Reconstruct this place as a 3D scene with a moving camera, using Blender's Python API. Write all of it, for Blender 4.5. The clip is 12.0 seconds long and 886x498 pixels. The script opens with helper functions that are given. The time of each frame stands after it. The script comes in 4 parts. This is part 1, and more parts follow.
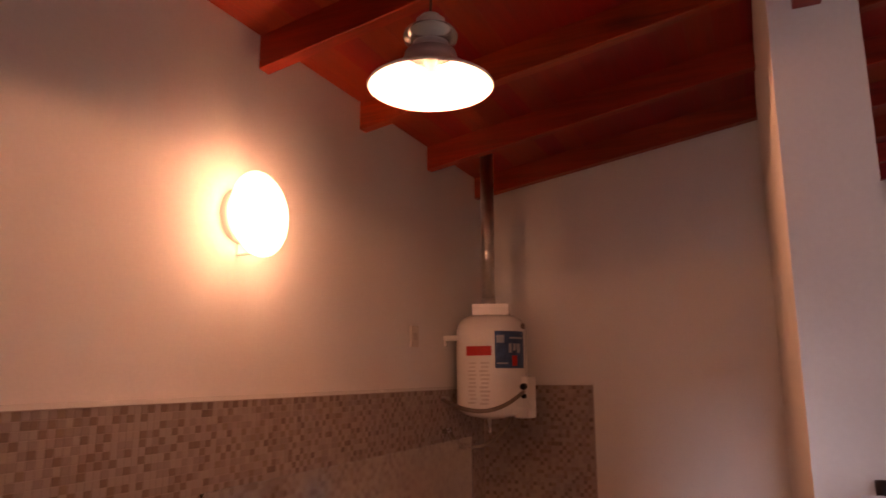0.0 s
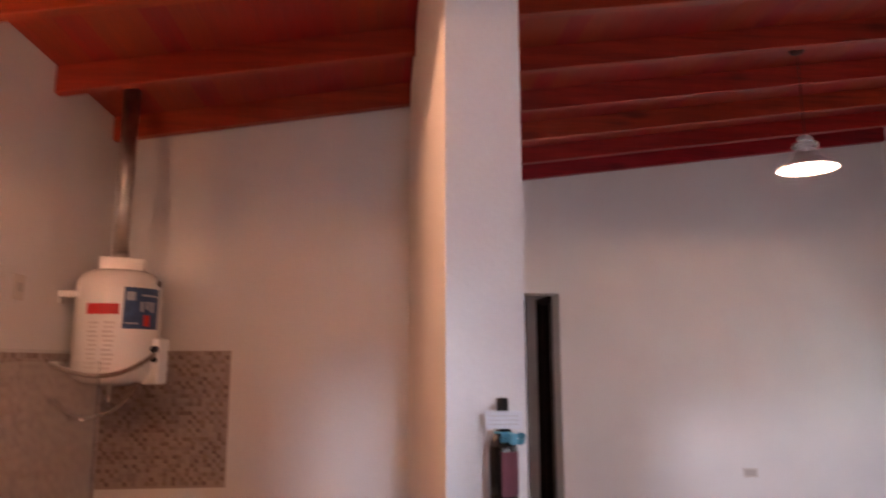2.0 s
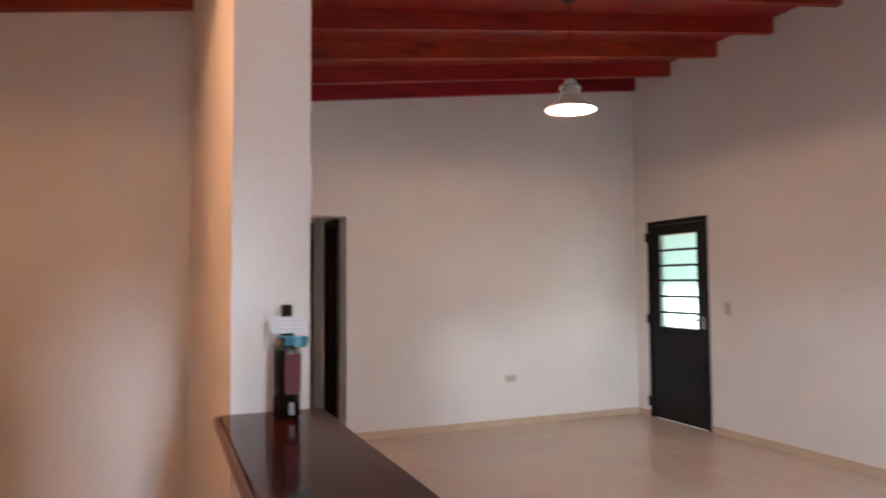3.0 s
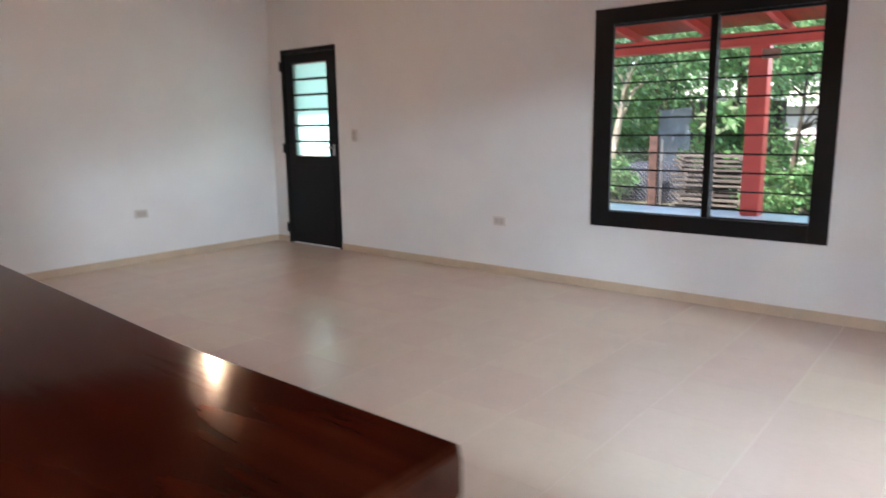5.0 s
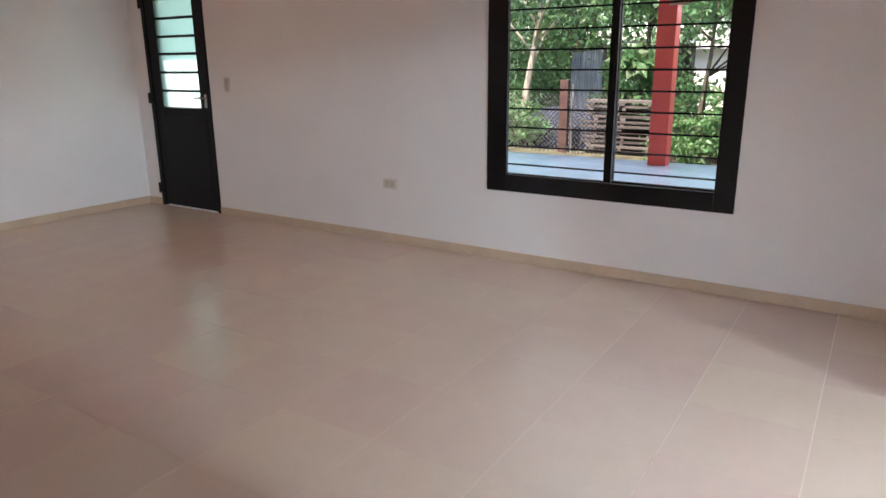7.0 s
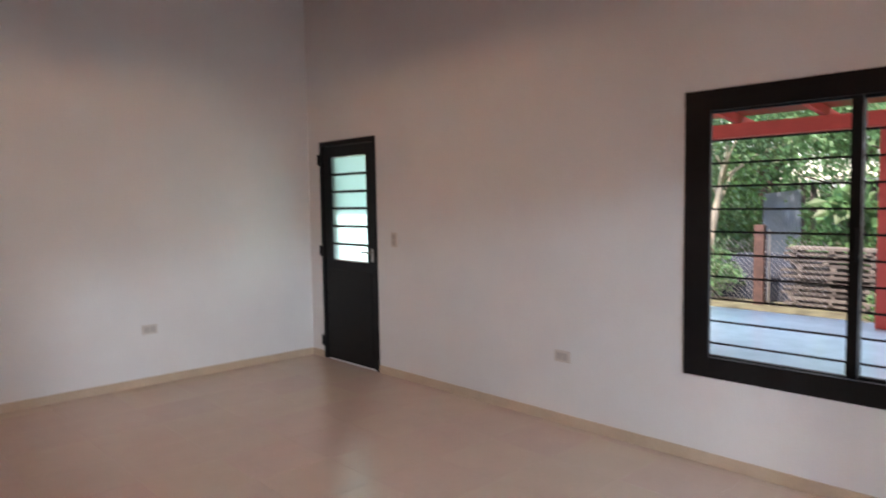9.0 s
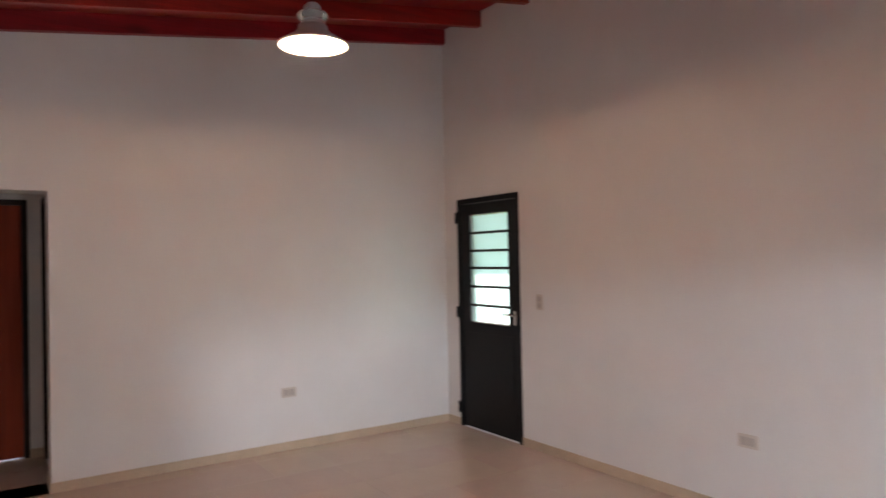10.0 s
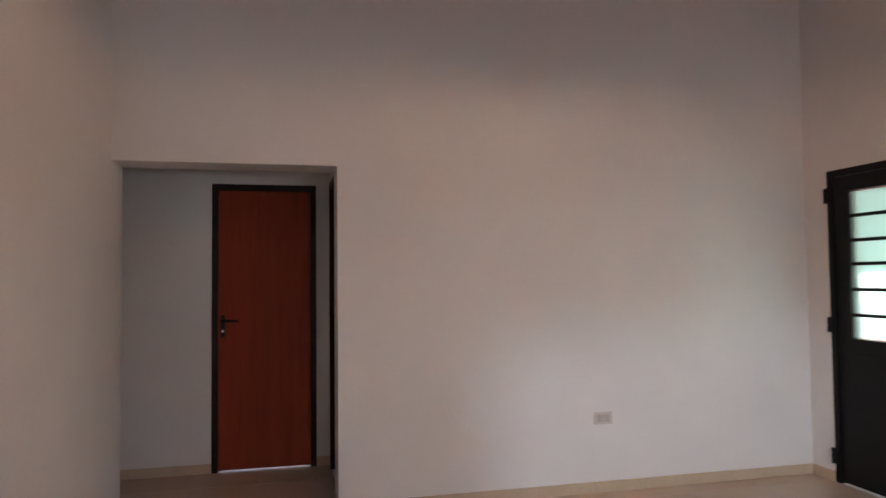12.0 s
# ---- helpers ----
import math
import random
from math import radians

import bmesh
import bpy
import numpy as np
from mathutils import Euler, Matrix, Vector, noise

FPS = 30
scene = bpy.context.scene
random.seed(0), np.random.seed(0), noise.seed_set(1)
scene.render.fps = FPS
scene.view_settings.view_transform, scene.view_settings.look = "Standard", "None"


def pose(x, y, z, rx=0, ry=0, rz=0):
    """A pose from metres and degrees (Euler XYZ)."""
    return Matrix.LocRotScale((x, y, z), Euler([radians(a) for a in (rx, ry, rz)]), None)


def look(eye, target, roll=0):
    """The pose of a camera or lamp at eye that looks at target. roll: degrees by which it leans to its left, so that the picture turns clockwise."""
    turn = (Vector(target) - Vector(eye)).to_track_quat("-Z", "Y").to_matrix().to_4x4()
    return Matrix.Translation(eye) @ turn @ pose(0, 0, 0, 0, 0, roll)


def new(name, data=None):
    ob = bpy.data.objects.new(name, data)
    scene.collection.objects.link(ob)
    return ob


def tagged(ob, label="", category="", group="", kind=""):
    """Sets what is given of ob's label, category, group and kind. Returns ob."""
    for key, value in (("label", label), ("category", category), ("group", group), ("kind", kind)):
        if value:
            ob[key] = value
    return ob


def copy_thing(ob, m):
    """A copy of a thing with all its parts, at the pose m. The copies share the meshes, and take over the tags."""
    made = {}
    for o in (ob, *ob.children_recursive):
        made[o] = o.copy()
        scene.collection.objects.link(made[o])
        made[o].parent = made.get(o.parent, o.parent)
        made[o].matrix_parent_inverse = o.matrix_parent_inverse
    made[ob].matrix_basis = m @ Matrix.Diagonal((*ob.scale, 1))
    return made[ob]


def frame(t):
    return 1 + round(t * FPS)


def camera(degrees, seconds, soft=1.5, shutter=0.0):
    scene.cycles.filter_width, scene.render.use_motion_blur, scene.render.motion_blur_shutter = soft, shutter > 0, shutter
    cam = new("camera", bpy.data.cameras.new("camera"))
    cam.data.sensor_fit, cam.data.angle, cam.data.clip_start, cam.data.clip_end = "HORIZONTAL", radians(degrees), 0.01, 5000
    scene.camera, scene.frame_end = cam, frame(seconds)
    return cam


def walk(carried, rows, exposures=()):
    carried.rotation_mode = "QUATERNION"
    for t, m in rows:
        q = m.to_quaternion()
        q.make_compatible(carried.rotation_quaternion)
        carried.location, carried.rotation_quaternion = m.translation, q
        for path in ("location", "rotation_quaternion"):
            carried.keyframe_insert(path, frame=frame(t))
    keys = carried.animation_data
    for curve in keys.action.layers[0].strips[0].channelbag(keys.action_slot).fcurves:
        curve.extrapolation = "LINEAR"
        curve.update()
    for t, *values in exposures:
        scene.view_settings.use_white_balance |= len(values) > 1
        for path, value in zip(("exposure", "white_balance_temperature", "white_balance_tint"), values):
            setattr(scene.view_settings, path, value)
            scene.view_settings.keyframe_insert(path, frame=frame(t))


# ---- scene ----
cam = camera(66.3, 12.0, soft=1.5, shutter=0.5)
PATH = [
    (0, (0.588, 0.244, 1.563), (-0.247, 2.025, 1.928), -0.2),
    (0.3, (0.573, 0.274, 1.563), (-0.167, 2.092, 1.946), -0.0),
    (0.6, (0.557, 0.313, 1.546), (-0.042, 2.178, 1.95), -0.0),
    (1, (0.542, 0.336, 1.492), (0.156, 2.253, 1.91), -0.4),
    (1.5, (0.537, 0.356, 1.466), (0.403, 2.311, 1.868), -0.2),
    (2, (0.52, 0.343, 1.447), (0.687, 2.31, 1.77), -0.1),
    (2.5, (0.509, 0.297, 1.431), (0.985, 2.229, 1.633), -0.2),
    (3, (0.508, 0.253, 1.413), (1.274, 2.098, 1.515), -0.4),
    (3.5, (0.514, 0.209, 1.392), (1.544, 1.923, 1.399), -0.4),
    (3.7, (0.523, 0.196, 1.379), (1.645, 1.851, 1.34), -0.6),
    (5.5, (0.702, 0.019, 1.224), (2.287, 1.147, 0.758), -0.3),
    (6, (0.813, 0.051, 1.253), (2.426, 1.103, 0.714), -0.0),
    (6.5, (1.005, 0.108, 1.288), (2.625, 1.145, 0.74), -0.2),
    (8.3, (1.677, 0.409, 1.454), (3.216, 1.646, 1.14), -0.8),
    (8.5, (1.703, 0.444, 1.462), (3.193, 1.752, 1.201), -0.8),
    (9, (1.733, 0.591, 1.476), (3.095, 2.049, 1.337), -0.9),
    (9.5, (1.731, 0.794, 1.511), (2.98, 2.355, 1.491), -0.9),
    (10, (1.732, 1.017, 1.532), (2.845, 2.679, 1.556), -1.2),
    (10.5, (1.813, 1.277, 1.499), (2.696, 3.07, 1.574), -0.9),
    (11, (1.782, 1.586, 1.459), (2.444, 3.471, 1.558), -0.8),
    (11.5, (1.743, 1.938, 1.437), (2.283, 3.862, 1.533), -0.7),
    (12, (1.762, 2.278, 1.376), (2.217, 4.224, 1.457), -0.6),
]
EXPOSURES = [(0, 1.08, 9500, 60), (0.25, 1.1, 7400, 46), (0.6, 1.2, 5950, 35), (1.0, 1.48, 6000, 25), (1.5, 1.78, 7000, 45), (2.0, 1.98, 7500, 43), (2.5, 2.15, 8300, 33), (3.0, 2.15, 7650, 28),
             (3.5, 2.2, 6700, 17), (5.5, 2.0, 6800, 19), (6.5, 1.79, 7150, 24), (8.5, 1.8, 7000, 19), (9.5, 1.92, 7500, 31), (10.5, 1.87, 7750, 28), (12, 1.85, 7600, 28)]
walk(cam, [(t, look(eye, target, roll)) for t, eye, target, roll in PATH], EXPOSURES)

# ---- light ----
SUN_EL, SUN_AZ = radians(58), radians(273)
world = bpy.data.worlds.new("sky")
scene.world = world
world.use_nodes = True
wn = world.node_tree
sky = wn.nodes.new("ShaderNodeTexSky")
sky.sky_type, sky.sun_disc, sky.sun_elevation, sky.sun_rotation = "NISHITA", False, SUN_EL, SUN_AZ
wn.links.new(sky.outputs[0], wn.nodes["Background"].inputs[0])
wn.nodes["Background"].inputs[1].default_value = 0.15

sun = new("sun", bpy.data.lights.new("sun", "SUN"))
sun.data.energy, sun.data.angle, sun.data.color = 5.0, radians(3), (1.0, 0.95, 0.86)
sun.matrix_world = look((12, 3, 12), Vector((12, 3, 12)) - Vector((math.sin(SUN_AZ) * math.cos(SUN_EL), math.cos(SUN_AZ) * math.cos(SUN_EL), math.sin(SUN_EL))))


def area_lamp(name, eye, target, w, h, power, color):
    lamp = new(name, bpy.data.lights.new(name, "AREA"))
    lamp.data.shape, lamp.data.size, lamp.data.size_y = "RECTANGLE", w, h
    lamp.data.energy, lamp.data.color = power, color
    lamp.matrix_world = look(eye, target)
    return lamp


DAY = (0.62, 0.84, 1.0)
XE_DOOR = 5.375   # just outside the frosted panes
area_lamp("daylight_east_window", (5.286, 1.62, 1.27), (3.6, 1.62, 0.6), 1.4, 1.4, 1.6, DAY)
# Two lamps outside the unseen south openings, in place of the sky.
area_lamp("daylight_garden_door", (2.02, -4.5, 2.40), (2.9, 1.0, 0.8), 0.20, 0.24, 64, DAY)
area_lamp("daylight_kitchen_door", (0.88, -4.5, 2.40), (0.75, 1.8, 0.8), 0.30, 0.34, 56, DAY)
# Fill lamp added in the narrow opening, aimed at the partition's end.
side_fill = area_lamp("fill_partition_end", (0.71, -1.37, 1.40), (0.745, 1.86, 1.90), 0.20, 1.0, 0.15, DAY)
side_fill.data.spread = radians(30)
# Fill lamp added inside the south opening, its cone kept to the floor.
low_fill = area_lamp("fill_floor", (2.80, -1.37, 1.10), (3.15, 1.0, 0.0), 0.95, 0.8, 4.8, DAY)
low_fill.data.spread = radians(108)
area_lamp("daylight_door_panes", (XE_DOOR, 5.66, 1.42), (0, 5.66, 1.3), 0.54, 0.95, 0.26, (0.60, 0.94, 1.0))
area_lamp("daylight_low_panes", (XE_DOOR + 0.01, 5.66, 1.12), (0, 5.66, 0.9), 0.54, 0.50, 0.65, (0.96, 0.98, 1.0))
# Fill lamp added under the eave to brighten the porch floor.
porch_fill = area_lamp("fill_porch", (10.95, 3.0, 2.15), (8.6, 3.0, 0.0), 10.0, 0.5, 42, DAY)
porch_fill.data.spread = radians(95)

BULB_1, BULB_2, BULB_WALL, BULB_3 = 1050, 960, 2.2, 1700   # the two pendant bulbs, the opal glass of the wall lamp and the bulb in it
WARM, WARM_2 = (1.0, 0.58, 0.32, 1), (1.0, 0.68, 0.44, 1)


# ---- materials ----
def material(name, color, rough=0.6, metal=0.0, var=0.12, scale=6.0, fine=120.0, bump=0.15, rand=0.0, island=0.0,
             coat=0.0, stretch=(1, 1, 1), spec=0.5, wear=0.15, transmission=0.0, second=None, ior=1.45, spread=0.02, shift=False):
    m = bpy.data.materials.new(name)
    m.use_nodes = True
    nt = m.node_tree
    b = nt.nodes["Principled BSDF"]
    b.inputs["Metallic"].default_value = metal
    b.inputs["Coat Weight"].default_value = coat
    b.inputs["Coat Roughness"].default_value = 0.08
    b.inputs["Specular IOR Level"].default_value = spec
    b.inputs["Transmission Weight"].default_value = transmission
    b.inputs["IOR"].default_value = ior
    tc = nt.nodes.new("ShaderNodeTexCoord")
    mp = nt.nodes.new("ShaderNodeMapping")
    mp.inputs["Scale"].default_value = stretch
    nt.links.new(tc.outputs["Object"], mp.inputs[0])
    if shift:                                     # each piece takes its own stretch of the pattern
        own = nt.nodes.new("ShaderNodeObjectInfo")
        nt.links.new(own.outputs["Location"], mp.inputs["Location"])

    def tex(s, detail):
        n = nt.nodes.new("ShaderNodeTexNoise")
        n.inputs["Scale"].default_value, n.inputs["Detail"].default_value = s, detail
        nt.links.new(mp.outputs[0], n.inputs["Vector"])
        return n.outputs["Fac"]

    def maths(op, a, c, clamp=False):
        n = nt.nodes.new("ShaderNodeMath")
        n.operation, n.use_clamp = op, clamp
        for i, v in enumerate((a, c)):
            if isinstance(v, (int, float)):
                n.inputs[i].default_value = v
            else:
                nt.links.new(v, n.inputs[i])
        return n.outputs[0]

    big, small = tex(scale, 4), tex(fine, 3)
    mix = maths("ADD", maths("MULTIPLY", big, 0.65), maths("MULTIPLY", small, 0.35))
    ramp = nt.nodes.new("ShaderNodeValToRGB")
    lo = [c * (1 - var * 1.6) for c in color]
    hi = [min(1, c * (1 + var)) for c in (second or color)]
    ramp.color_ramp.elements[0].position, ramp.color_ramp.elements[1].position = 0.3, 0.7
    ramp.color_ramp.elements[0].color, ramp.color_ramp.elements[1].color = (*lo, 1), (*hi, 1)
    nt.links.new(mix, ramp.inputs[0])
    out = ramp.outputs[0]
    if rand or island:
        src = nt.nodes.new("ShaderNodeNewGeometry" if island else "ShaderNodeObjectInfo")
        r = src.outputs["Random Per Island" if island else "Random"]
        hsv = nt.nodes.new("ShaderNodeHueSaturation")
        k = rand or island
        nt.links.new(maths("ADD", maths("MULTIPLY", r, 2 * k), 1 - k), hsv.inputs["Value"])
        nt.links.new(maths("ADD", maths("MULTIPLY", r, spread), 0.5 - spread / 2), hsv.inputs["Hue"])
        nt.links.new(out, hsv.inputs["Color"])
        out = hsv.outputs[0]
    nt.links.new(out, b.inputs["Base Color"])
    nt.links.new(maths("ADD", maths("MULTIPLY", big, wear), rough - wear / 2, True), b.inputs["Roughness"])
    if bump:
        bp = nt.nodes.new("ShaderNodeBump")
        bp.inputs["Strength"].default_value, bp.inputs["Distance"].default_value = bump, 0.004
        nt.links.new(maths("ADD", small, maths("MULTIPLY", big, 1.5)), bp.inputs["Height"])
        nt.links.new(bp.outputs[0], b.inputs["Normal"])
    return m


def glowing(name, color, strength):
    m = bpy.data.materials.new(name)
    m.use_nodes = True
    b = m.node_tree.nodes["Principled BSDF"]
    b.inputs["Base Color"].default_value = (0.85, 0.83, 0.78, 1)
    b.inputs["Emission Color"].default_value, b.inputs["Emission Strength"].default_value = color, strength
    return m


def wood(name, color, rough, along=0, coat=0.0, rand=0.0, island=0.0, knots=0.5, grain=0.42, bump=0.25, wear=0.12):
    """Stained timber: grain drawn out along one axis, darker knots."""
    stretch = [9.0, 9.0, 9.0]
    stretch[along] = 0.55
    m = material(name, color, rough, var=grain, scale=2.2, fine=9, bump=bump, coat=coat, stretch=stretch, rand=rand, island=island, wear=wear)
    nt = m.node_tree
    b = nt.nodes["Principled BSDF"]
    was = b.inputs["Base Color"].links[0].from_socket
    tc = nt.nodes.new("ShaderNodeTexCoord")
    mp = nt.nodes.new("ShaderNodeMapping")
    s = [3.2, 3.2, 3.2]
    s[along] = 1.1
    mp.inputs["Scale"].default_value = s
    vo = nt.nodes.new("ShaderNodeTexVoronoi")
    vo.inputs["Scale"].default_value = 1.3
    rp = nt.nodes.new("ShaderNodeValToRGB")
    rp.color_ramp.elements[0].position, rp.color_ramp.elements[1].position = 0.05, 0.2
    rp.color_ramp.elements[0].color, rp.color_ramp.elements[1].color = (1 - knots,) * 3 + (1,), (1, 1, 1, 1)
    mx = nt.nodes.new("ShaderNodeMix")
    mx.data_type, mx.blend_type = "RGBA", "MULTIPLY"
    mx.inputs["Factor"].default_value = 1
    nt.links.new(tc.outputs["Object"], mp.inputs[0])
    nt.links.new(mp.outputs[0], vo.inputs["Vector"])
    nt.links.new(vo.outputs["Distance"], rp.inputs[0])
    nt.links.new(was, mx.inputs["A"])
    nt.links.new(rp.outputs[0], mx.inputs["B"])
    nt.links.new(mx.outputs["Result"], b.inputs["Base Color"])
    return m


WALL = material("wall paint", (0.80, 0.785, 0.765), 0.75, var=0.035, scale=1.6, fine=90, bump=0.12, wear=0.1)
FLOOR = material("ceramic floor tile", (0.64, 0.495, 0.395), 0.24, var=0.03, scale=1.7, fine=14, bump=0, rand=0.012, wear=0.05, spec=0.5, shift=True)
# Paler than the tiles: the gleam of glancing light on the joints, painted in.
GROUT = material("grout", (0.70, 0.58, 0.48), 0.4, var=0.08, scale=14, fine=200)
SKIRT = material("beige skirting tile", (0.60, 0.46, 0.33), 0.35, var=0.08, scale=5, fine=60, bump=0.05)
RAFTER = wood("red stained rafter", (0.36, 0.027, 0.012), 0.45, 0, coat=0.15, rand=0.08, grain=0.28)
DECK = wood("red stained boards", (0.34, 0.024, 0.011), 0.5, 1, coat=0.1, island=0.03, knots=0.15, grain=0.13, bump=0.12)
BARWOOD = wood("dark varnished wood", (0.056, 0.0120, 0.0052), 0.10, 1, coat=0.0, knots=0.4, grain=0.55, bump=0.03, wear=0.06)
DOORWOOD = wood("reddish brown wood veneer", (0.29, 0.039, 0.011), 0.6, 2, coat=0.0, knots=0.1, grain=0.13)
DOORWOOD.node_tree.nodes["Principled BSDF"].inputs["Specular IOR Level"].default_value = 0.2
BLACK = material("black painted steel", (0.006, 0.0055, 0.006), 0.5, var=0.25, scale=5, fine=150, bump=0.06, spec=0.25)
BARWOOD.node_tree.nodes["Principled BSDF"].inputs["Specular IOR Level"].default_value = 0.18

def worn(m, color, size, low, high):
    """Lighter patches, where the stain is thin, blended over a timber's colour."""
    nt = m.node_tree
    bsdf = nt.nodes["Principled BSDF"]
    was = bsdf.inputs["Base Color"].links[0].from_socket
    tc, mp = nt.nodes.new("ShaderNodeTexCoord"), nt.nodes.new("ShaderNodeMapping")
    mp.inputs["Scale"].default_value = (1.6, 0.7, 1.6)
    nz = nt.nodes.new("ShaderNodeTexNoise")
    nz.inputs["Scale"].default_value, nz.inputs["Detail"].default_value, nz.inputs["Roughness"].default_value = size, 6, 0.65
    rp = nt.nodes.new("ShaderNodeValToRGB")
    rp.color_ramp.elements[0].position, rp.color_ramp.elements[1].position = low, high
    mx = nt.nodes.new("ShaderNodeMix")
    mx.data_type = "RGBA"
    mx.inputs["B"].default_value = (*color, 1)
    nt.links.new(tc.outputs["Object"], mp.inputs[0])
    nt.links.new(mp.outputs[0], nz.inputs["Vector"])
    nt.links.new(nz.outputs["Fac"], rp.inputs[0])
    nt.links.new(rp.outputs[0], mx.inputs["Factor"])
    nt.links.new(was, mx.inputs["A"])
    nt.links.new(mx.outputs["Result"], bsdf.inputs["Base Color"])


worn(BARWOOD, (0.13, 0.036, 0.012), 5.0, 0.60, 0.86)
# Lightened for wear and for the kitchen lamp shining on this side.
EDGEWOOD = wood("worn, lamp-lit brown wood edge", (0.14, 0.046, 0.020), 0.35, 1, knots=0.3, grain=0.4, bump=0.1)
DARKFRAME = material("dark brown door frame", (0.022, 0.009, 0.006), 0.55, var=0.2, scale=6, fine=80, spec=0.2)
PLASTIC = material("ivory plastic", (0.66, 0.60, 0.54), 0.4, var=0.04, scale=20, fine=200, bump=0.02)
PLASTIC_D = material("ivory plastic inset", (0.52, 0.47, 0.43), 0.4, var=0.04, scale=20, fine=200, bump=0.02)
CHROME = material("chrome", (0.72, 0.70, 0.68), 0.15, metal=1.0, var=0.06, scale=9, fine=100, bump=0.02)
STEEL = material("galvanised steel", (0.60, 0.57, 0.53), 0.30, metal=1.0, var=0.15, scale=12, fine=90, bump=0.05)
ENAMEL = material("white enamel", (0.80, 0.79, 0.76), 0.25, var=0.04, scale=8, fine=90, bump=0.02, coat=0.3)
SHADE = material("white enamelled lamp shade", (0.74, 0.79, 0.80), 0.35, var=0.05, scale=8, fine=90, bump=0.03)
CABLE = material("dark lamp cable", (0.07, 0.016, 0.010), 0.5, var=0.1)
PINKPLATE = material("pale pink plastic plate", (0.62, 0.42, 0.38), 0.5, var=0.08, scale=20)
GLASS = material("window glass", (0.96, 0.98, 0.97), 0.02, var=0.0, transmission=1.0, bump=0, wear=0.0)
CLEAR = material("lamp collar glass", (0.92, 0.94, 0.93), 0.05, var=0.0, transmission=0.9, bump=0, wear=0.0)
FROST = material("frosted door glass", (0.56, 0.92, 0.88), 0.42, var=0.02, transmission=1.0, bump=0.1, wear=0.05, fine=300)
BULB = {n: glowing("bulb " + n, c, s) for n, c, s in (("kitchen", WARM, BULB_1), ("living", WARM_2, BULB_2), ("wall lamp", (1.0, 0.62, 0.36, 1), BULB_3))}
OPAL = glowing("opal lamp glass", (1.0, 0.66, 0.40, 1), BULB_WALL)
MOSAIC = material("pale mosaic tile", (0.41, 0.335, 0.30), 0.40, var=0.05, scale=30, fine=200, bump=0.03, island=0.05)
MOSAIC_MID = material("beige mosaic tile", (0.345, 0.275, 0.24), 0.40, var=0.06, scale=30, fine=200, bump=0.03, island=0.06)
MOSAIC_DARK = material("brown mosaic tile", (0.265, 0.19, 0.152), 0.38, var=0.08, scale=30, fine=200, bump=0.03, island=0.22, spread=0.03)
MORTAR = material("mosaic mortar", (0.42, 0.34, 0.305), 0.6, var=0.05, scale=20, fine=200)
RED = material("red sticker", (0.62, 0.035, 0.03), 0.45, var=0.06, scale=20)
BLUE = material("blue label", (0.035, 0.085, 0.19), 0.4, var=0.3, scale=25, fine=90)
PALE = material("pale label print", (0.34, 0.36, 0.42), 0.5, var=0.1, scale=30)
GREYPRINT = material("grey print", (0.62, 0.58, 0.55), 0.5, var=0.1, scale=30)
RUBBER = material("braided hose", (0.22, 0.17, 0.14), 0.5, metal=0.3, var=0.2, scale=40, fine=300)
WINE = material("dark bottle glass", (0.006, 0.006, 0.005), 0.06, var=0.0, bump=0, wear=0.0, coat=0.4)
WINELABEL = material("maroon paper label", (0.16, 0.035, 0.05), 0.6, var=0.15, scale=30, fine=200)
PAPER = material("white paper", (0.78, 0.79, 0.82), 0.7, var=0.04, scale=12, fine=200)
TEAL = material("turquoise ribbon", (0.05, 0.30, 0.40), 0.45, var=0.2, scale=30, fine=200)
POSTRED = material("coral red masonry paint", (0.62, 0.085, 0.060), 0.6, var=0.1, scale=3, fine=90, bump=0.2)
PORCH = material("pale porch tiles", (0.54, 0.72, 0.81), 0.12, var=0.1, scale=3, fine=70, bump=0.03, rand=0.05)
EARTH = material("damp earth and litter", (0.10, 0.075, 0.045), 0.95, var=0.5, scale=3, fine=40, bump=0.8, second=(0.085, 0.088, 0.05))
RUST = material("rusty post", (0.065, 0.036, 0.030), 0.8, var=0.35, scale=10, fine=90, bump=0.4)
ZINC = material("weathered corrugated zinc", (0.25, 0.30, 0.35), 0.55, metal=0.3, var=0.2, scale=2, fine=30, bump=0.1)
OLDWOOD = material("weathered grey planks", (0.085, 0.076, 0.070), 0.85, var=0.35, scale=4, fine=60, bump=0.4, rand=0.3, stretch=(4, 0.6, 4))
TARP = material("dark grey tarpaulin", (0.022, 0.028, 0.040), 0.85, spec=0.2, var=0.3, scale=4, fine=30, bump=0.4)
PLASTERW = material("white house wall", (0.75, 0.76, 0.76), 0.8, var=0.06, scale=1, fine=40)
ROOFSHEET = material("pale painted roof sheet", (0.70, 0.76, 0.80), 0.4, var=0.1, scale=2, fine=30)
BARK = material("brown bark", (0.075, 0.064, 0.048), 0.9, var=0.35, scale=6, fine=60, bump=0.6, stretch=(3, 3, 0.7))
BARK_P = material("pale bark", (0.42, 0.38, 0.30), 0.85, var=0.2, scale=6, fine=60, bump=0.4, stretch=(3, 3, 0.7))


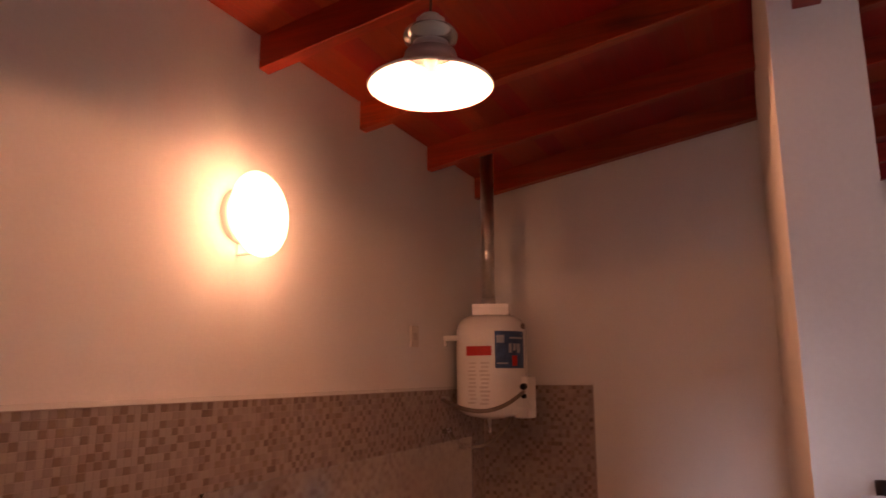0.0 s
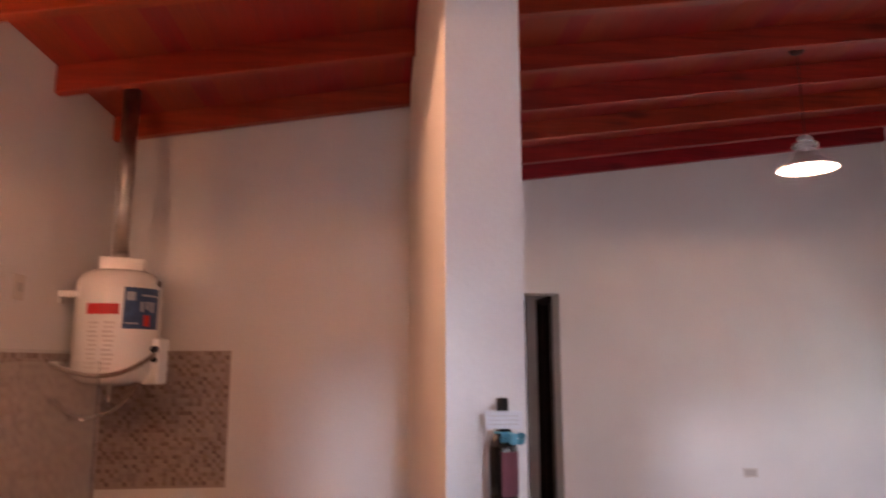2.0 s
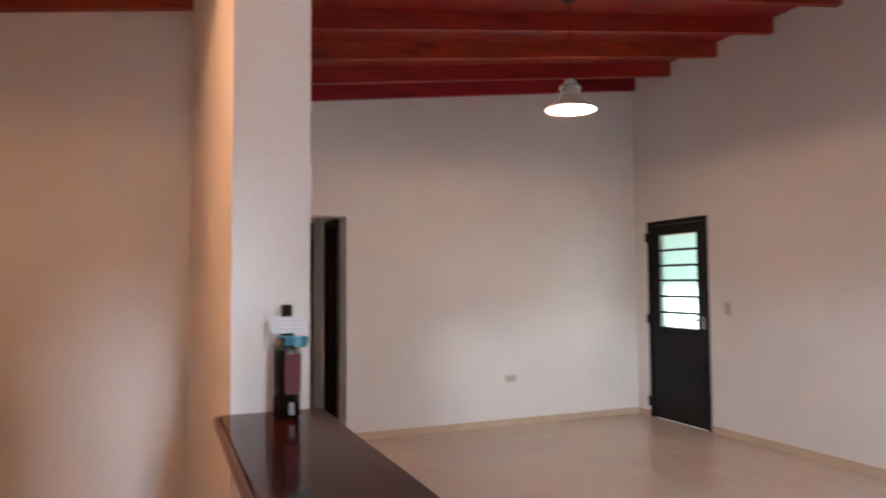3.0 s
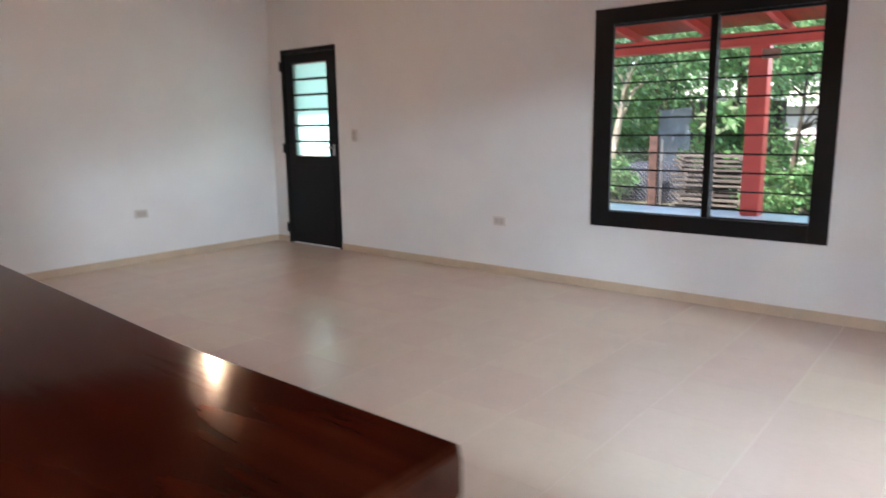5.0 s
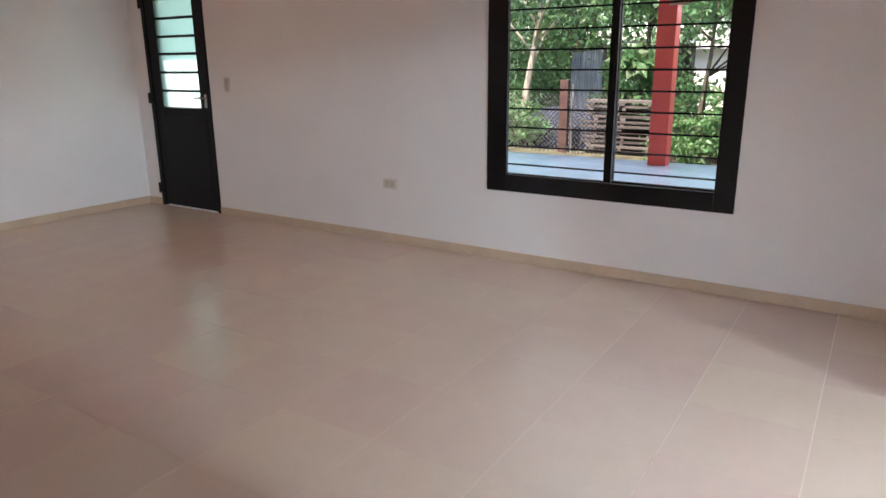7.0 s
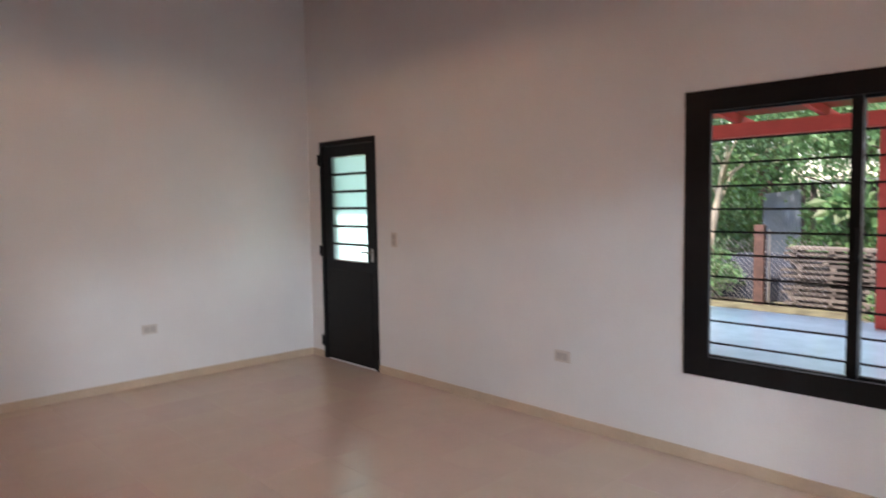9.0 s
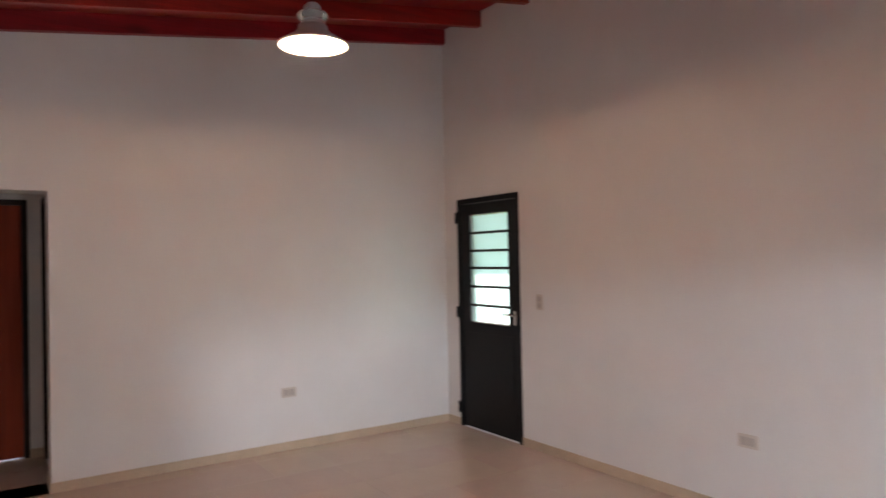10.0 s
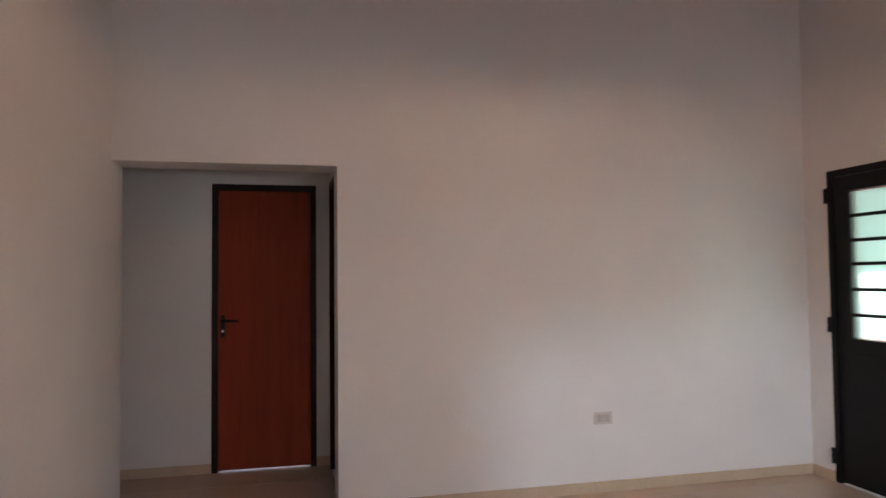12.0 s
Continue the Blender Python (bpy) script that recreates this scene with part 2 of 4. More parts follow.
def leaf_material(name, color):
    m = material(name, color, 0.45, var=0.15, scale=3, fine=20, bump=0, island=0.45, spread=0.06)
    nt = m.node_tree
    b = nt.nodes["Principled BSDF"]
    tr = nt.nodes.new("ShaderNodeBsdfTranslucent")
    mx = nt.nodes.new("ShaderNodeMixShader")
    mx.inputs[0].default_value = 0.45
    nt.links.new(b.inputs["Base Color"].links[0].from_socket, tr.inputs[0])
    nt.links.new(b.outputs[0], mx.inputs[1])
    nt.links.new(tr.outputs[0], mx.inputs[2])
    nt.links.new(mx.outputs[0], nt.nodes["Material Output"].inputs[0])
    return m


LEAF = leaf_material("green leaves", (0.105, 0.22, 0.085))
LEAF_B = leaf_material("bright green leaves", (0.115, 0.235, 0.10))
LEAF_D = leaf_material("bluish green leaves", (0.105, 0.215, 0.115))
FLOWER = material("orange blossom", (0.55, 0.10, 0.03), 0.6, var=0.2)


# ---- mesh helpers ----
def part(name, bm, mat, parent=None, label="", smooth=False):
    me = bpy.data.meshes.new(name)
    bm.normal_update()
    bm.to_mesh(me)
    bm.free()
    me.materials.append(mat)
    if smooth:
        for p in me.polygons:
            p.use_smooth = True
    ob = new(name, me)
    ob.parent = parent
    if label:
        tagged(ob, label)
    return ob


def raw(name, verts, faces, mat, parent=None, smooth=False):
    me = bpy.data.meshes.new(name)
    me.from_pydata([tuple(v) for v in verts], [], [tuple(f) for f in faces])
    me.materials.append(mat)
    if smooth:
        for p in me.polygons:
            p.use_smooth = True
    ob = new(name, me)
    ob.parent = parent
    return ob


def empty(name, place=(0, 0, 0)):
    ob = new(name)
    ob.location = place
    ob.empty_display_size = 0.1
    return ob


def box(x0, x1, y0, y1, z0, z1, bevel=0.0, bm=None, seg=2):
    own = bmesh.new()
    bmesh.ops.create_cube(own, size=1, matrix=Matrix.LocRotScale(((x0 + x1) / 2, (y0 + y1) / 2, (z0 + z1) / 2), None, (abs(x1 - x0), abs(y1 - y0), abs(z1 - z0))))
    if bevel:
        bmesh.ops.bevel(own, geom=own.edges[:], offset=bevel, segments=seg, affect="EDGES", profile=0.6)
    if bm is None:
        return own
    me = bpy.data.meshes.new("tmp")
    own.to_mesh(me)
    own.free()
    bm.from_mesh(me)
    bpy.data.meshes.remove(me)
    return bm


def lathe(profile, n=40, m=None):
    """A turned shape about z from (radius, height) rows."""
    bm = bmesh.new()
    rings = []
    for r, z in profile:
        if r < 1e-5:
            rings.append([bm.verts.new((0, 0, z))] * n)
        else:
            rings.append([bm.verts.new((r * math.cos(2 * math.pi * i / n), r * math.sin(2 * math.pi * i / n), z)) for i in range(n)])
    for a, b in zip(rings, rings[1:]):
        for i in range(n):
            q = [a[i], a[(i + 1) % n], b[(i + 1) % n], b[i]]
            q = [v for k, v in enumerate(q) if v not in q[:k]]
            if len(q) > 2:
                bm.faces.new(q)
    bmesh.ops.recalc_face_normals(bm, faces=bm.faces[:])
    if m is not None:
        bm.transform(m)
    return bm


def tube(points, radii, n=10, bm=None):
    bm = bm or bmesh.new()
    pts = [Vector(p) for p in points]
    if isinstance(radii, (int, float)):
        radii = [radii] * len(pts)
    rings = []
    side = None
    for i, p in enumerate(pts):
        d = (pts[min(i + 1, len(pts) - 1)] - pts[max(i - 1, 0)]).normalized()
        if side is None:
            side = d.orthogonal().normalized()
        side = (side - d * side.dot(d)).normalized()
        up = d.cross(side)
        rings.append([bm.verts.new(p + (side * math.cos(2 * math.pi * k / n) + up * math.sin(2 * math.pi * k / n)) * radii[i]) for k in range(n)])
    for a, b in zip(rings, rings[1:]):
        for k in range(n):
            bm.faces.new([a[k], a[(k + 1) % n], b[(k + 1) % n], b[k]])
    bm.faces.new(rings[0][::-1])
    bm.faces.new(rings[-1])
    return bm


def curve_points(a, b, c, d, n=14):
    a, b, c, d = (Vector(v) for v in (a, b, c, d))
    return [a * (1 - t) ** 3 + b * 3 * t * (1 - t) ** 2 + c * 3 * t * t * (1 - t) + d * t ** 3 for t in (i / n for i in range(n + 1))]


# ---- the plan ----
XW, XE, YS, YN = -1.053, 5.30, -1.40, 6.30        # inner faces of the house
PX0, PX1, PY0 = 0.655, 0.835, 1.864               # partition between kitchen and living room
YK = 4.336                                        # kitchen's north wall
YH, HX1 = 7.391, 2.092                            # back wall and east wall of the hall
T = 0.18
TN = 0.27                                         # thickness of the north wall


def under(x):
    """Height of the rafters' underside."""
    return 2.70 + 0.160 * (x - XW) if x < 0.745 else 2.945 + 0.130 * (x - PX1)


def deck_z(x):
    return under(x) + 0.135


def wall(name, axis, n0, n1, u0, u1, top, holes=(), label="", mat=None):
    """A wall from n0 to n1 thick along axis, u0 to u1 long, up to top(u), with openings (a, b, low, high) cut through."""
    us = sorted({u0, u1, *(h[0] for h in holes), *(h[1] for h in holes)})
    bm = bmesh.new()
    for a, b in zip(us, us[1:]):
        cuts = sorted((h[2], h[3]) for h in holes if h[0] < (a + b) / 2 < h[1])
        low, spans = -0.05, []
        for c0, c1 in cuts:
            if c0 > low:
                spans.append((low, low, c0, c0))
            low = c1
        spans.append((low, low, top(a), top(b)))
        for za, zb, ta, tb in spans:
            vs = []
            for n in (n0, n1):
                for u, z in ((a, za), (b, zb), (b, tb), (a, ta)):
                    vs.append(bm.verts.new((u, n, z) if axis == "y" else (n, u, z)))
            for f in ((0, 1, 2, 3), (4, 5, 6, 7), (0, 1, 5, 4), (1, 2, 6, 5), (2, 3, 7, 6), (3, 0, 4, 7)):
                bm.faces.new([vs[i] for i in f])
    bmesh.ops.remove_doubles(bm, verts=bm.verts[:], dist=0.0005)
    bmesh.ops.recalc_face_normals(bm, faces=bm.faces[:])
    return tagged(part(name, bm, mat or WALL), label or "smooth off-white painted plaster wall", "wall", kind="structure")


WIN = (0.832, 2.432, 0.489, 2.050)
DOOR = (5.235, 6.095, 0.0, 2.050)
east_top = deck_z(XE)
wall("wall_east", "x", XE, XE + T, YS - T, YN + T, lambda u: east_top, [WIN, DOOR], "off-white painted wall with window and steel door")
wall("wall_north", "y", YN, YN + TN, PX1, XE, deck_z, [(PX1, 2.065, 0.0, 2.035)], "off-white painted wall with passage to the hall")
wall("wall_partition", "x", PX0, PX1, PY0, YN + TN, lambda u: deck_z(PX1), (), "white painted end of the partition between kitchen and living room")
wall("wall_kitchen_north", "y", YK, YK + 0.15, XW, PX0, deck_z)
west_top = deck_z(XW)
wall("wall_west", "x", XW - T, XW, YS - T, YH + T, lambda u: west_top)
# Unseen openings, placed and sized so the lamps outside cast the daylight patches.
SDOOR, SDOOR_2 = (2.25, 3.65, 0.0, 2.05), (0.56, 0.85, 0.0, 2.05)
wall("wall_south", "y", YS - T, YS, XW, XE, deck_z, [SDOOR, SDOOR_2])
BD = (1.255, 1.990, 0.0, 2.06)
wall("wall_hall_back", "y", YH, YH + 0.15, XW, XE + T, lambda u: 2.75, [BD])
HD = (6.66, 7.30, 0.0, 2.06)
wall("wall_hall_east", "x", HX1, HX1 + 0.12, YN + TN, YH, lambda u: 2.40, [HD])
tagged(part("ceiling_hall", box(XW, XE, YN + TN, YH, 2.40, 2.48), WALL), "flat white hall ceiling", "ceiling", kind="structure")
tagged(part("wall_side_room", box(HX1 + 1.6, HX1 + 1.7, YN + TN, YH, -0.05, 2.40), WALL), "plain wall of the dark side room", "wall", kind="structure")

# unseen wall added outside: keeps each south lamp to its own opening
wall("wall_garden", "x", 1.70, 1.85, -6.5, YS - T, lambda u: 2.6, (), "unseen wall added outside to keep the south lamps apart")

# low wall under the bar
tagged(part("wall_bar", box(PX0 + 0.02, PX1 - 0.008, 0.225, PY0, -0.05, 1.094, 0.008), WALL), "low off-white plastered wall under the bar top", "wall", kind="structure")

# slab
tagged(part("floor", box(XW - T, XE + T, YS - T, YH + 0.15, -0.16, -0.0012), GROUT), "beige ceramic tile floor with pale grout, lightened for glancing light", "floor", kind="structure")


# ---- ceiling ----
def boarding(name, x0, x1, y0, y1, width=0.115):
    """Sloping boards that run along y, with a groove between each two."""
    vs, fs = [], []
    x = x0
    while x < x1 - 1e-4:
        a, b = x + 0.0001, min(x + width, x1) - 0.0001
        z = deck_z
        c = [(a, z(a) + 0.0006), (a + 0.001, z(a)), (b - 0.001, z(b)), (b, z(b) + 0.0006), (b, z(b) + 0.03), (a, z(a) + 0.03)]
        i = len(vs)
        vs += [(u, y0, w) for u, w in c] + [(u, y1, w) for u, w in c]
        fs += [[i + k, i + (k + 1) % 6, i + 6 + (k + 1) % 6, i + 6 + k] for k in range(6)] + [[i + k for k in range(5, -1, -1)], [i + 6 + k for k in range(6)]]
        x += width
    i = len(vs)
    vs += [(u, v, deck_z(u) + w) for u, w in ((x0, 0.031), (x1, 0.031), (x1, 0.08), (x0, 0.08)) for v in (y0, y1)]
    fs += [[i, i + 2, i + 3, i + 1], [i + 2, i + 4, i + 5, i + 3], [i + 4, i + 6, i + 7, i + 5], [i + 6, i, i + 1, i + 7], [i, i + 6, i + 4, i + 2], [i + 1, i + 3, i + 5, i + 7]]
    return raw(name, vs, fs, DECK)


tagged(boarding("ceiling_kitchen", XW - T, 0.744, YS - T, YH + 0.15), "sloping ceiling of dark red stained boards", "ceiling", kind="structure")
tagged(boarding("ceiling", 0.745, XE + T, YS - T, YH + 0.15), "sloping ceiling of dark red stained boards", "ceiling", kind="structure")


def rafter(x0, x1, y, w=0.060, d=0.133):
    vs = []
    c = 0.004
    prof = [(0, d), (0, c), (c, 0), (w - c, 0), (w, c), (w, d)]
    for x in (x0, x1):
        vs += [(x, y + a, under(x) + b) for a, b in prof]
    fs = [[k, (k + 1) % 6, 6 + (k + 1) % 6, 6 + k] for k in range(6)] + [list(range(6)), list(range(11, 5, -1))]
    ob = raw("rafter", vs, fs, RAFTER)
    return tagged(ob, "red stained timber rafter under the sloping boards", "rafter", "ceiling rafters", "structure")


for y in [4.235, 3.535, 2.825, 2.115] + [1.425 - 0.69 * i for i in range(5)]:
    rafter(XW, PX0 if y > PY0 - 0.06 else 0.705, y)
for y in [6.236] + [5.678 - 0.633 * i for i in range(12)]:
    rafter(PX1 if y > PY0 - 0.06 else 0.765, XE, y)
tagged(part("bar_beam", box(0.706, 0.765, YS, PY0, 2.375, 2.56, 0.004), RAFTER), "slim red stained beam above the bar", "beam", kind="structure")


# ---- skirting ----
def skirting(x0, x1, y0, y1):
    ob = part("baseboard", box(x0, x1, y0, y1, 0, 0.068, 0.003), SKIRT)
    return tagged(ob, "low beige ceramic skirting along the wall", "baseboard", kind="structure")


K = 0.011
skirting(XE - K, XE, YS, DOOR[0] - 0.002)
skirting(XE - K, XE, DOOR[1] + 0.002, YN)
skirting(2.065, XE - K, YN - K, YN)
skirting(PX1, PX1 + K, PY0, YN + TN)
skirting(XW, BD[0], YH - K, YH)
skirting(BD[1], HX1, YH - K, YH)
skirting(2.065 - K, 2.065, YN - K, YN + TN)
skirting(HX1 - K, HX1, HD[1], YH - K)
skirting(HX1 - K, HX1, YN + TN, HD[0])
skirting(XW, PX0, YK - K, YK)
skirting(PX0 - K, PX0, PY0, YK - K)
skirting(PX0 + 0.02, PX1 - 0.008, 0.225 - K, 0.225)
skirting(PX1 - 0.008, PX1 - 0.008 + K, 0.225, PY0)
skirting(XW, XE, YS, YS + K)


# ---- bar ----
bar = empty("bar_counter", (0.745, 0.206, 1.095))
def at(ob, parent):
    """Hang ob, built in world places, under parent."""
    ob.parent = parent
    ob.matrix_parent_inverse = Matrix.Translation(parent.location).inverted()
    return ob


def piece(name, bm, mat, parent, label="", smooth=False):
    return at(part(name, bm, mat, None, label, smooth), parent)


def slab(x0, x1, y0, y1, z0, z1, c):
    """A board with softened edges and slightly wavy sides, narrower towards its free end."""
    bm = bmesh.new()
    rings = []
    n = 44
    for k in range(n + 1):
        y = y0 + (y1 - y0) * k / n
        i = c * 0.9 if k == 0 else 0.0
        w = noise.noise(Vector((2.1, y * 2.3, 4.0))) * 0.004
        xr = x1 + w - 0.038 * max(0.0, min(1.0, (1.0 - y) / 0.6)) - i
        xl = x0 + w * 0.5 + i
        a, b = z0 + i, z1 - i
        e = c
        pts = [(xl + e, b), (xr - e, b), (xr - e * 0.3, b - e * 0.3), (xr, b - e), (xr, a + e), (xr - e, a), (xl + e, a), (xl, a + e), (xl, b - e), (xl + e * 0.3, b - e * 0.3)]
        rings.append([bm.verts.new((x, y, z)) for x, z in pts])
        if k == 0:
            y = y0 + c
            i, xr, xl, a, b = 0, xr + i, xl - i, z0, z1
            pts = [(xl + e, b), (xr - e, b), (xr - e * 0.3, b - e * 0.3), (xr, b - e), (xr, a + e), (xr - e, a), (xl + e, a), (xl, a + e), (xl, b - e), (xl + e * 0.3, b - e * 0.3)]
            rings.append([bm.verts.new((x, y, z)) for x, z in pts])
    for p, q in zip(rings, rings[1:]):
        for k in range(10):
            bm.faces.new([p[k], p[(k + 1) % 10], q[(k + 1) % 10], q[k]])
    bm.faces.new(rings[0])
    bm.faces.new(rings[-1][::-1])
    bmesh.ops.recalc_face_normals(bm, faces=bm.faces[:])
    return bm


piece("slab", slab(0.632, 0.866, 0.199, PY0 - 0.002, 1.095, 1.1215, 0.003), BARWOOD, bar)
# added strip over the slab's west side, in place of its lamp-lit edge
piece("edge_band", box(0.6205, 0.6318, 0.205, PY0 - 0.003, 1.0965, 1.1195, 0.004), EDGEWOOD, bar, "worn edge strip, paler for the warm lamp on it")
tagged(bar, "dark varnished wooden bar top on a low wall", "bar counter")


# ---- doors and windows ----
def joined(boxes, bevel=0.0):
    bm = bmesh.new()
    for b in boxes:
        box(*b, bevel, bm)
    return bm


def frame_boxes(axis, n0, n1, u0, u1, z0, z1, w, sill=True):
    """Four butted members of a rectangular frame in the plane across axis."""
    rows = [(u0, u0 + w, z0, z1), (u1 - w, u1, z0, z1), (u0 + w, u1 - w, z1 - w, z1)] + ([(u0 + w, u1 - w, z0, z0 + w)] if sill else [])
    return [(n0, n1, a, b, c, d) if axis == "x" else (a, b, n0, n1, c, d) for a, b, c, d in rows]


# steel entrance door with six frosted panes
door = tagged(empty("door_1", (XE, DOOR[0], 0)), "black steel door with six frosted glass panes, closed", "door", kind="structure")
y0, y1 = DOOR[0], DOOR[1]
piece("door_frame", joined(frame_boxes("x", XE - 0.006, XE + 0.09, y0, y1, 0.0, 2.05, 0.045, False), 0.003), BLACK, door)
leaf = joined([(XE + 0.006, XE + 0.046, y0 + 0.048, 5.388, 0.012, 2.0), (XE + 0.006, XE + 0.046, 5.935, y1 - 0.048, 0.012, 2.0),
               (XE + 0.006, XE + 0.046, 5.388, 5.935, 1.902, 2.0), (XE + 0.006, XE + 0.046, 5.388, 5.935, 0.012, 0.950)], 0.002)
lf = piece("leaf", leaf, BLACK, door)
piece("kick_panel", box(XE + 0.001, XE + 0.006, y0 + 0.10, y1 - 0.10, 0.10, 0.86, 0.002), BLACK, door)
bars_z = [1.740, 1.582, 1.430, 1.266, 1.102]
for z in bars_z:
    piece("glazing_bar", box(XE + 0.008, XE + 0.040, 5.388, 5.935, z - 0.011, z + 0.011, 0.002), BLACK, door)
edges = [0.950] + [z for z in reversed(bars_z)] + [1.902]
for a, b in zip(edges, edges[1:]):
    p = piece("pane", box(XE + 0.020, XE + 0.025, 5.386, 5.937, a + 0.008, b - 0.008), FROST, door)
    p.visible_shadow = False
for z in (1.885, 1.03, 0.17):
    hinge = bmesh.new()
    tube([(XE - 0.012, y1 + 0.006, z - 0.05), (XE - 0.012, y1 + 0.006, z + 0.05)], 0.013, 12, hinge)
    box(XE - 0.016, XE - 0.006, y1 - 0.03, y1 + 0.004, z - 0.045, z + 0.045, 0.002, hinge)
    piece("hinge", hinge, BLACK, door)
lever = bmesh.new()
tube([(XE + 0.006, 5.312, 1.045), (XE - 0.045, 5.312, 1.045)], 0.009, 12, lever)
tube([(XE - 0.045, 5.305, 1.045), (XE - 0.047, 5.36, 1.047), (XE - 0.042, 5.415, 1.043)], [0.010, 0.009, 0.008], 12, lever)
piece("door_handle", lever, CHROME, door, "chrome lever handle", True)
piece("handle_plate", box(XE + 0.0005, XE + 0.0055, 5.299, 5.326, 0.96, 1.075, 0.002), STEEL, door, "chrome lock plate")
piece("keyhole", lathe([(0.0, 0.006), (0.011, 0.006), (0.012, 0.0)], 16, Matrix.Translation((XE, 5.312, 0.975)) @ Matrix.Rotation(-math.pi / 2, 4, "Y")), STEEL, door, smooth=True)

# sliding window with security bars
win = tagged(empty("window_1", (XE, WIN[0], WIN[2])), "wide black sliding window with horizontal security bars", "window", kind="structure")
wy0, wy1, wz0, wz1 = WIN
piece("window_frame", joined([(XE - 0.008, XE + 0.010, wy0, wy0 + 0.115, wz0, wz1), (XE - 0.008, XE + 0.010, wy1 - 0.145, wy1, wz0, wz1),
                              (XE - 0.008, XE + 0.010, wy0 + 0.115, wy1 - 0.145, wz0, wz0 + 0.115), (XE - 0.008, XE + 0.010, wy0 + 0.115, wy1 - 0.145, wz1 - 0.112, wz1)], 0.003), BLACK, win)
piece("window_lining", joined(frame_boxes("x", XE + 0.010, XE + T - 0.002, wy0 + 0.002, wy1 - 0.002, wz0 + 0.002, wz1 - 0.002, 0.05), 0.002), BLACK, win)
for n, a, b, xo in (("left", 1.580, 2.36, 0.050), ("right", 0.90, 1.640, 0.085)):
    sash = piece("sash", joined(frame_boxes("x", XE + xo, XE + xo + 0.028, a, b, 0.560, 1.975, 0.045), 0.002), BLACK, win)
    p = part("pane", box(XE + xo + 0.012, XE + xo + 0.016, a + 0.04, b - 0.04, 0.600, 1.935), GLASS, None)
    p.parent, p.matrix_parent_inverse = sash, Matrix.Translation(win.location).inverted()
    p.visible_shadow = False
for i in range(10):
    z = 0.652 + 0.1265 * i
    piece("security_bar", tube([(XE + 0.150, wy0 + 0.03, z), (XE + 0.150, wy1 - 0.03, z)], 0.0060, 8), BLACK, win)
piece("plate", box(XE + 0.1565, XE + 0.1600, 1.215, 1.325, 1.645, 1.708, 0.001), PINKPLATE, win, "small pale pink plate tied to the bars")
piece("mullion", box(XE + 0.120, XE + 0.150, 1.59, 1.625, wz0 + 0.03, wz1 - 0.03, 0.002), BLACK, win)
piece("latch", box(XE + 0.036, XE + 0.050, 1.592, 1.612, 1.16, 1.32, 0.004), BLACK, win)


# brown veneer doors of the hall
def veneer_door(name, label, width, ajar=False):
    d = tagged(empty(name), label, "door", kind="structure")
    fr = joined([(0, 0.042, -0.012, 0.12, 0, 2.06), (width - 0.042, width, -0.012, 0.12, 0, 2.06), (0.042, width - 0.042, -0.012, 0.12, 2.018, 2.06)], 0.003)
    box(0.042, 0.060, 0.046, 0.070, 0, 2.018, 0, fr)
    box(width - 0.060, width - 0.042, 0.046, 0.070, 0, 2.018, 0, fr)
    box(0.060, width - 0.060, 0.046, 0.070, 2.000, 2.018, 0, fr)
    part("door_frame", fr, DARKFRAME, d)
    lf = part("leaf", box(0.043, width - 0.043, 0.006, 0.044, 0.010, 2.014, 0.003), DOORWOOD, d)
    if ajar:
        lf.matrix_local = pose(width - 0.045, 0.125, 0, 0, 0, -92) @ pose(-(width - 0.043), 0, 0)
    part("handle_plate", box(0.060, 0.090, 0.001, 0.006, 0.955, 1.115, 0.003), BLACK, lf)
    hb = bmesh.new()
    tube([(0.075, 0.004, 1.075), (0.075, -0.045, 1.075)], 0.009, 10, hb)
    tube([(0.070, -0.045, 1.075), (0.13, -0.047, 1.076), (0.185, -0.042, 1.072)], [0.010, 0.009, 0.008], 10, hb)
    part("door_handle", hb, BLACK, lf, "black lever handle", True)
    part("keyhole", lathe([(0, 0.004), (0.010, 0.004), (0.011, 0)], 14, Matrix.Translation((0.075, 0.0, 1.0)) @ Matrix.Rotation(math.pi / 2, 4, "X")), CHROME, lf)
    return d


d2 = veneer_door("door_2", "reddish brown veneer door in a dark frame, closed", BD[1] - BD[0])
d2.matrix_world = pose(BD[0], YH, 0)
d3 = veneer_door("door_3", "reddish brown veneer door standing open to a dark room", HD[1] - HD[0], True)
d3.matrix_world = pose(HX1, HD[1], 0, 0, 0, -90)

# two unseen glazed openings behind the walker, assumed from the daylight indoors
for n, hole in (("door_4", SDOOR), ("door_5", SDOOR_2)):
    sd = tagged(empty(n, (hole[0], YS, 0)), "assumed glazed steel door, unseen, sized to shape the south daylight", "door", kind="structure")
    piece("door_frame", joined(frame_boxes("y", YS - 0.10, YS - 0.01, hole[0], hole[1], 0, 2.05, 0.04, False), 0.003), BLACK, sd)
    p = piece("pane", box(hole[0] + 0.04, hole[1] - 0.04, YS - 0.145, YS - 0.140, 0.02, 2.01), GLASS, sd)
    p.visible_shadow = False

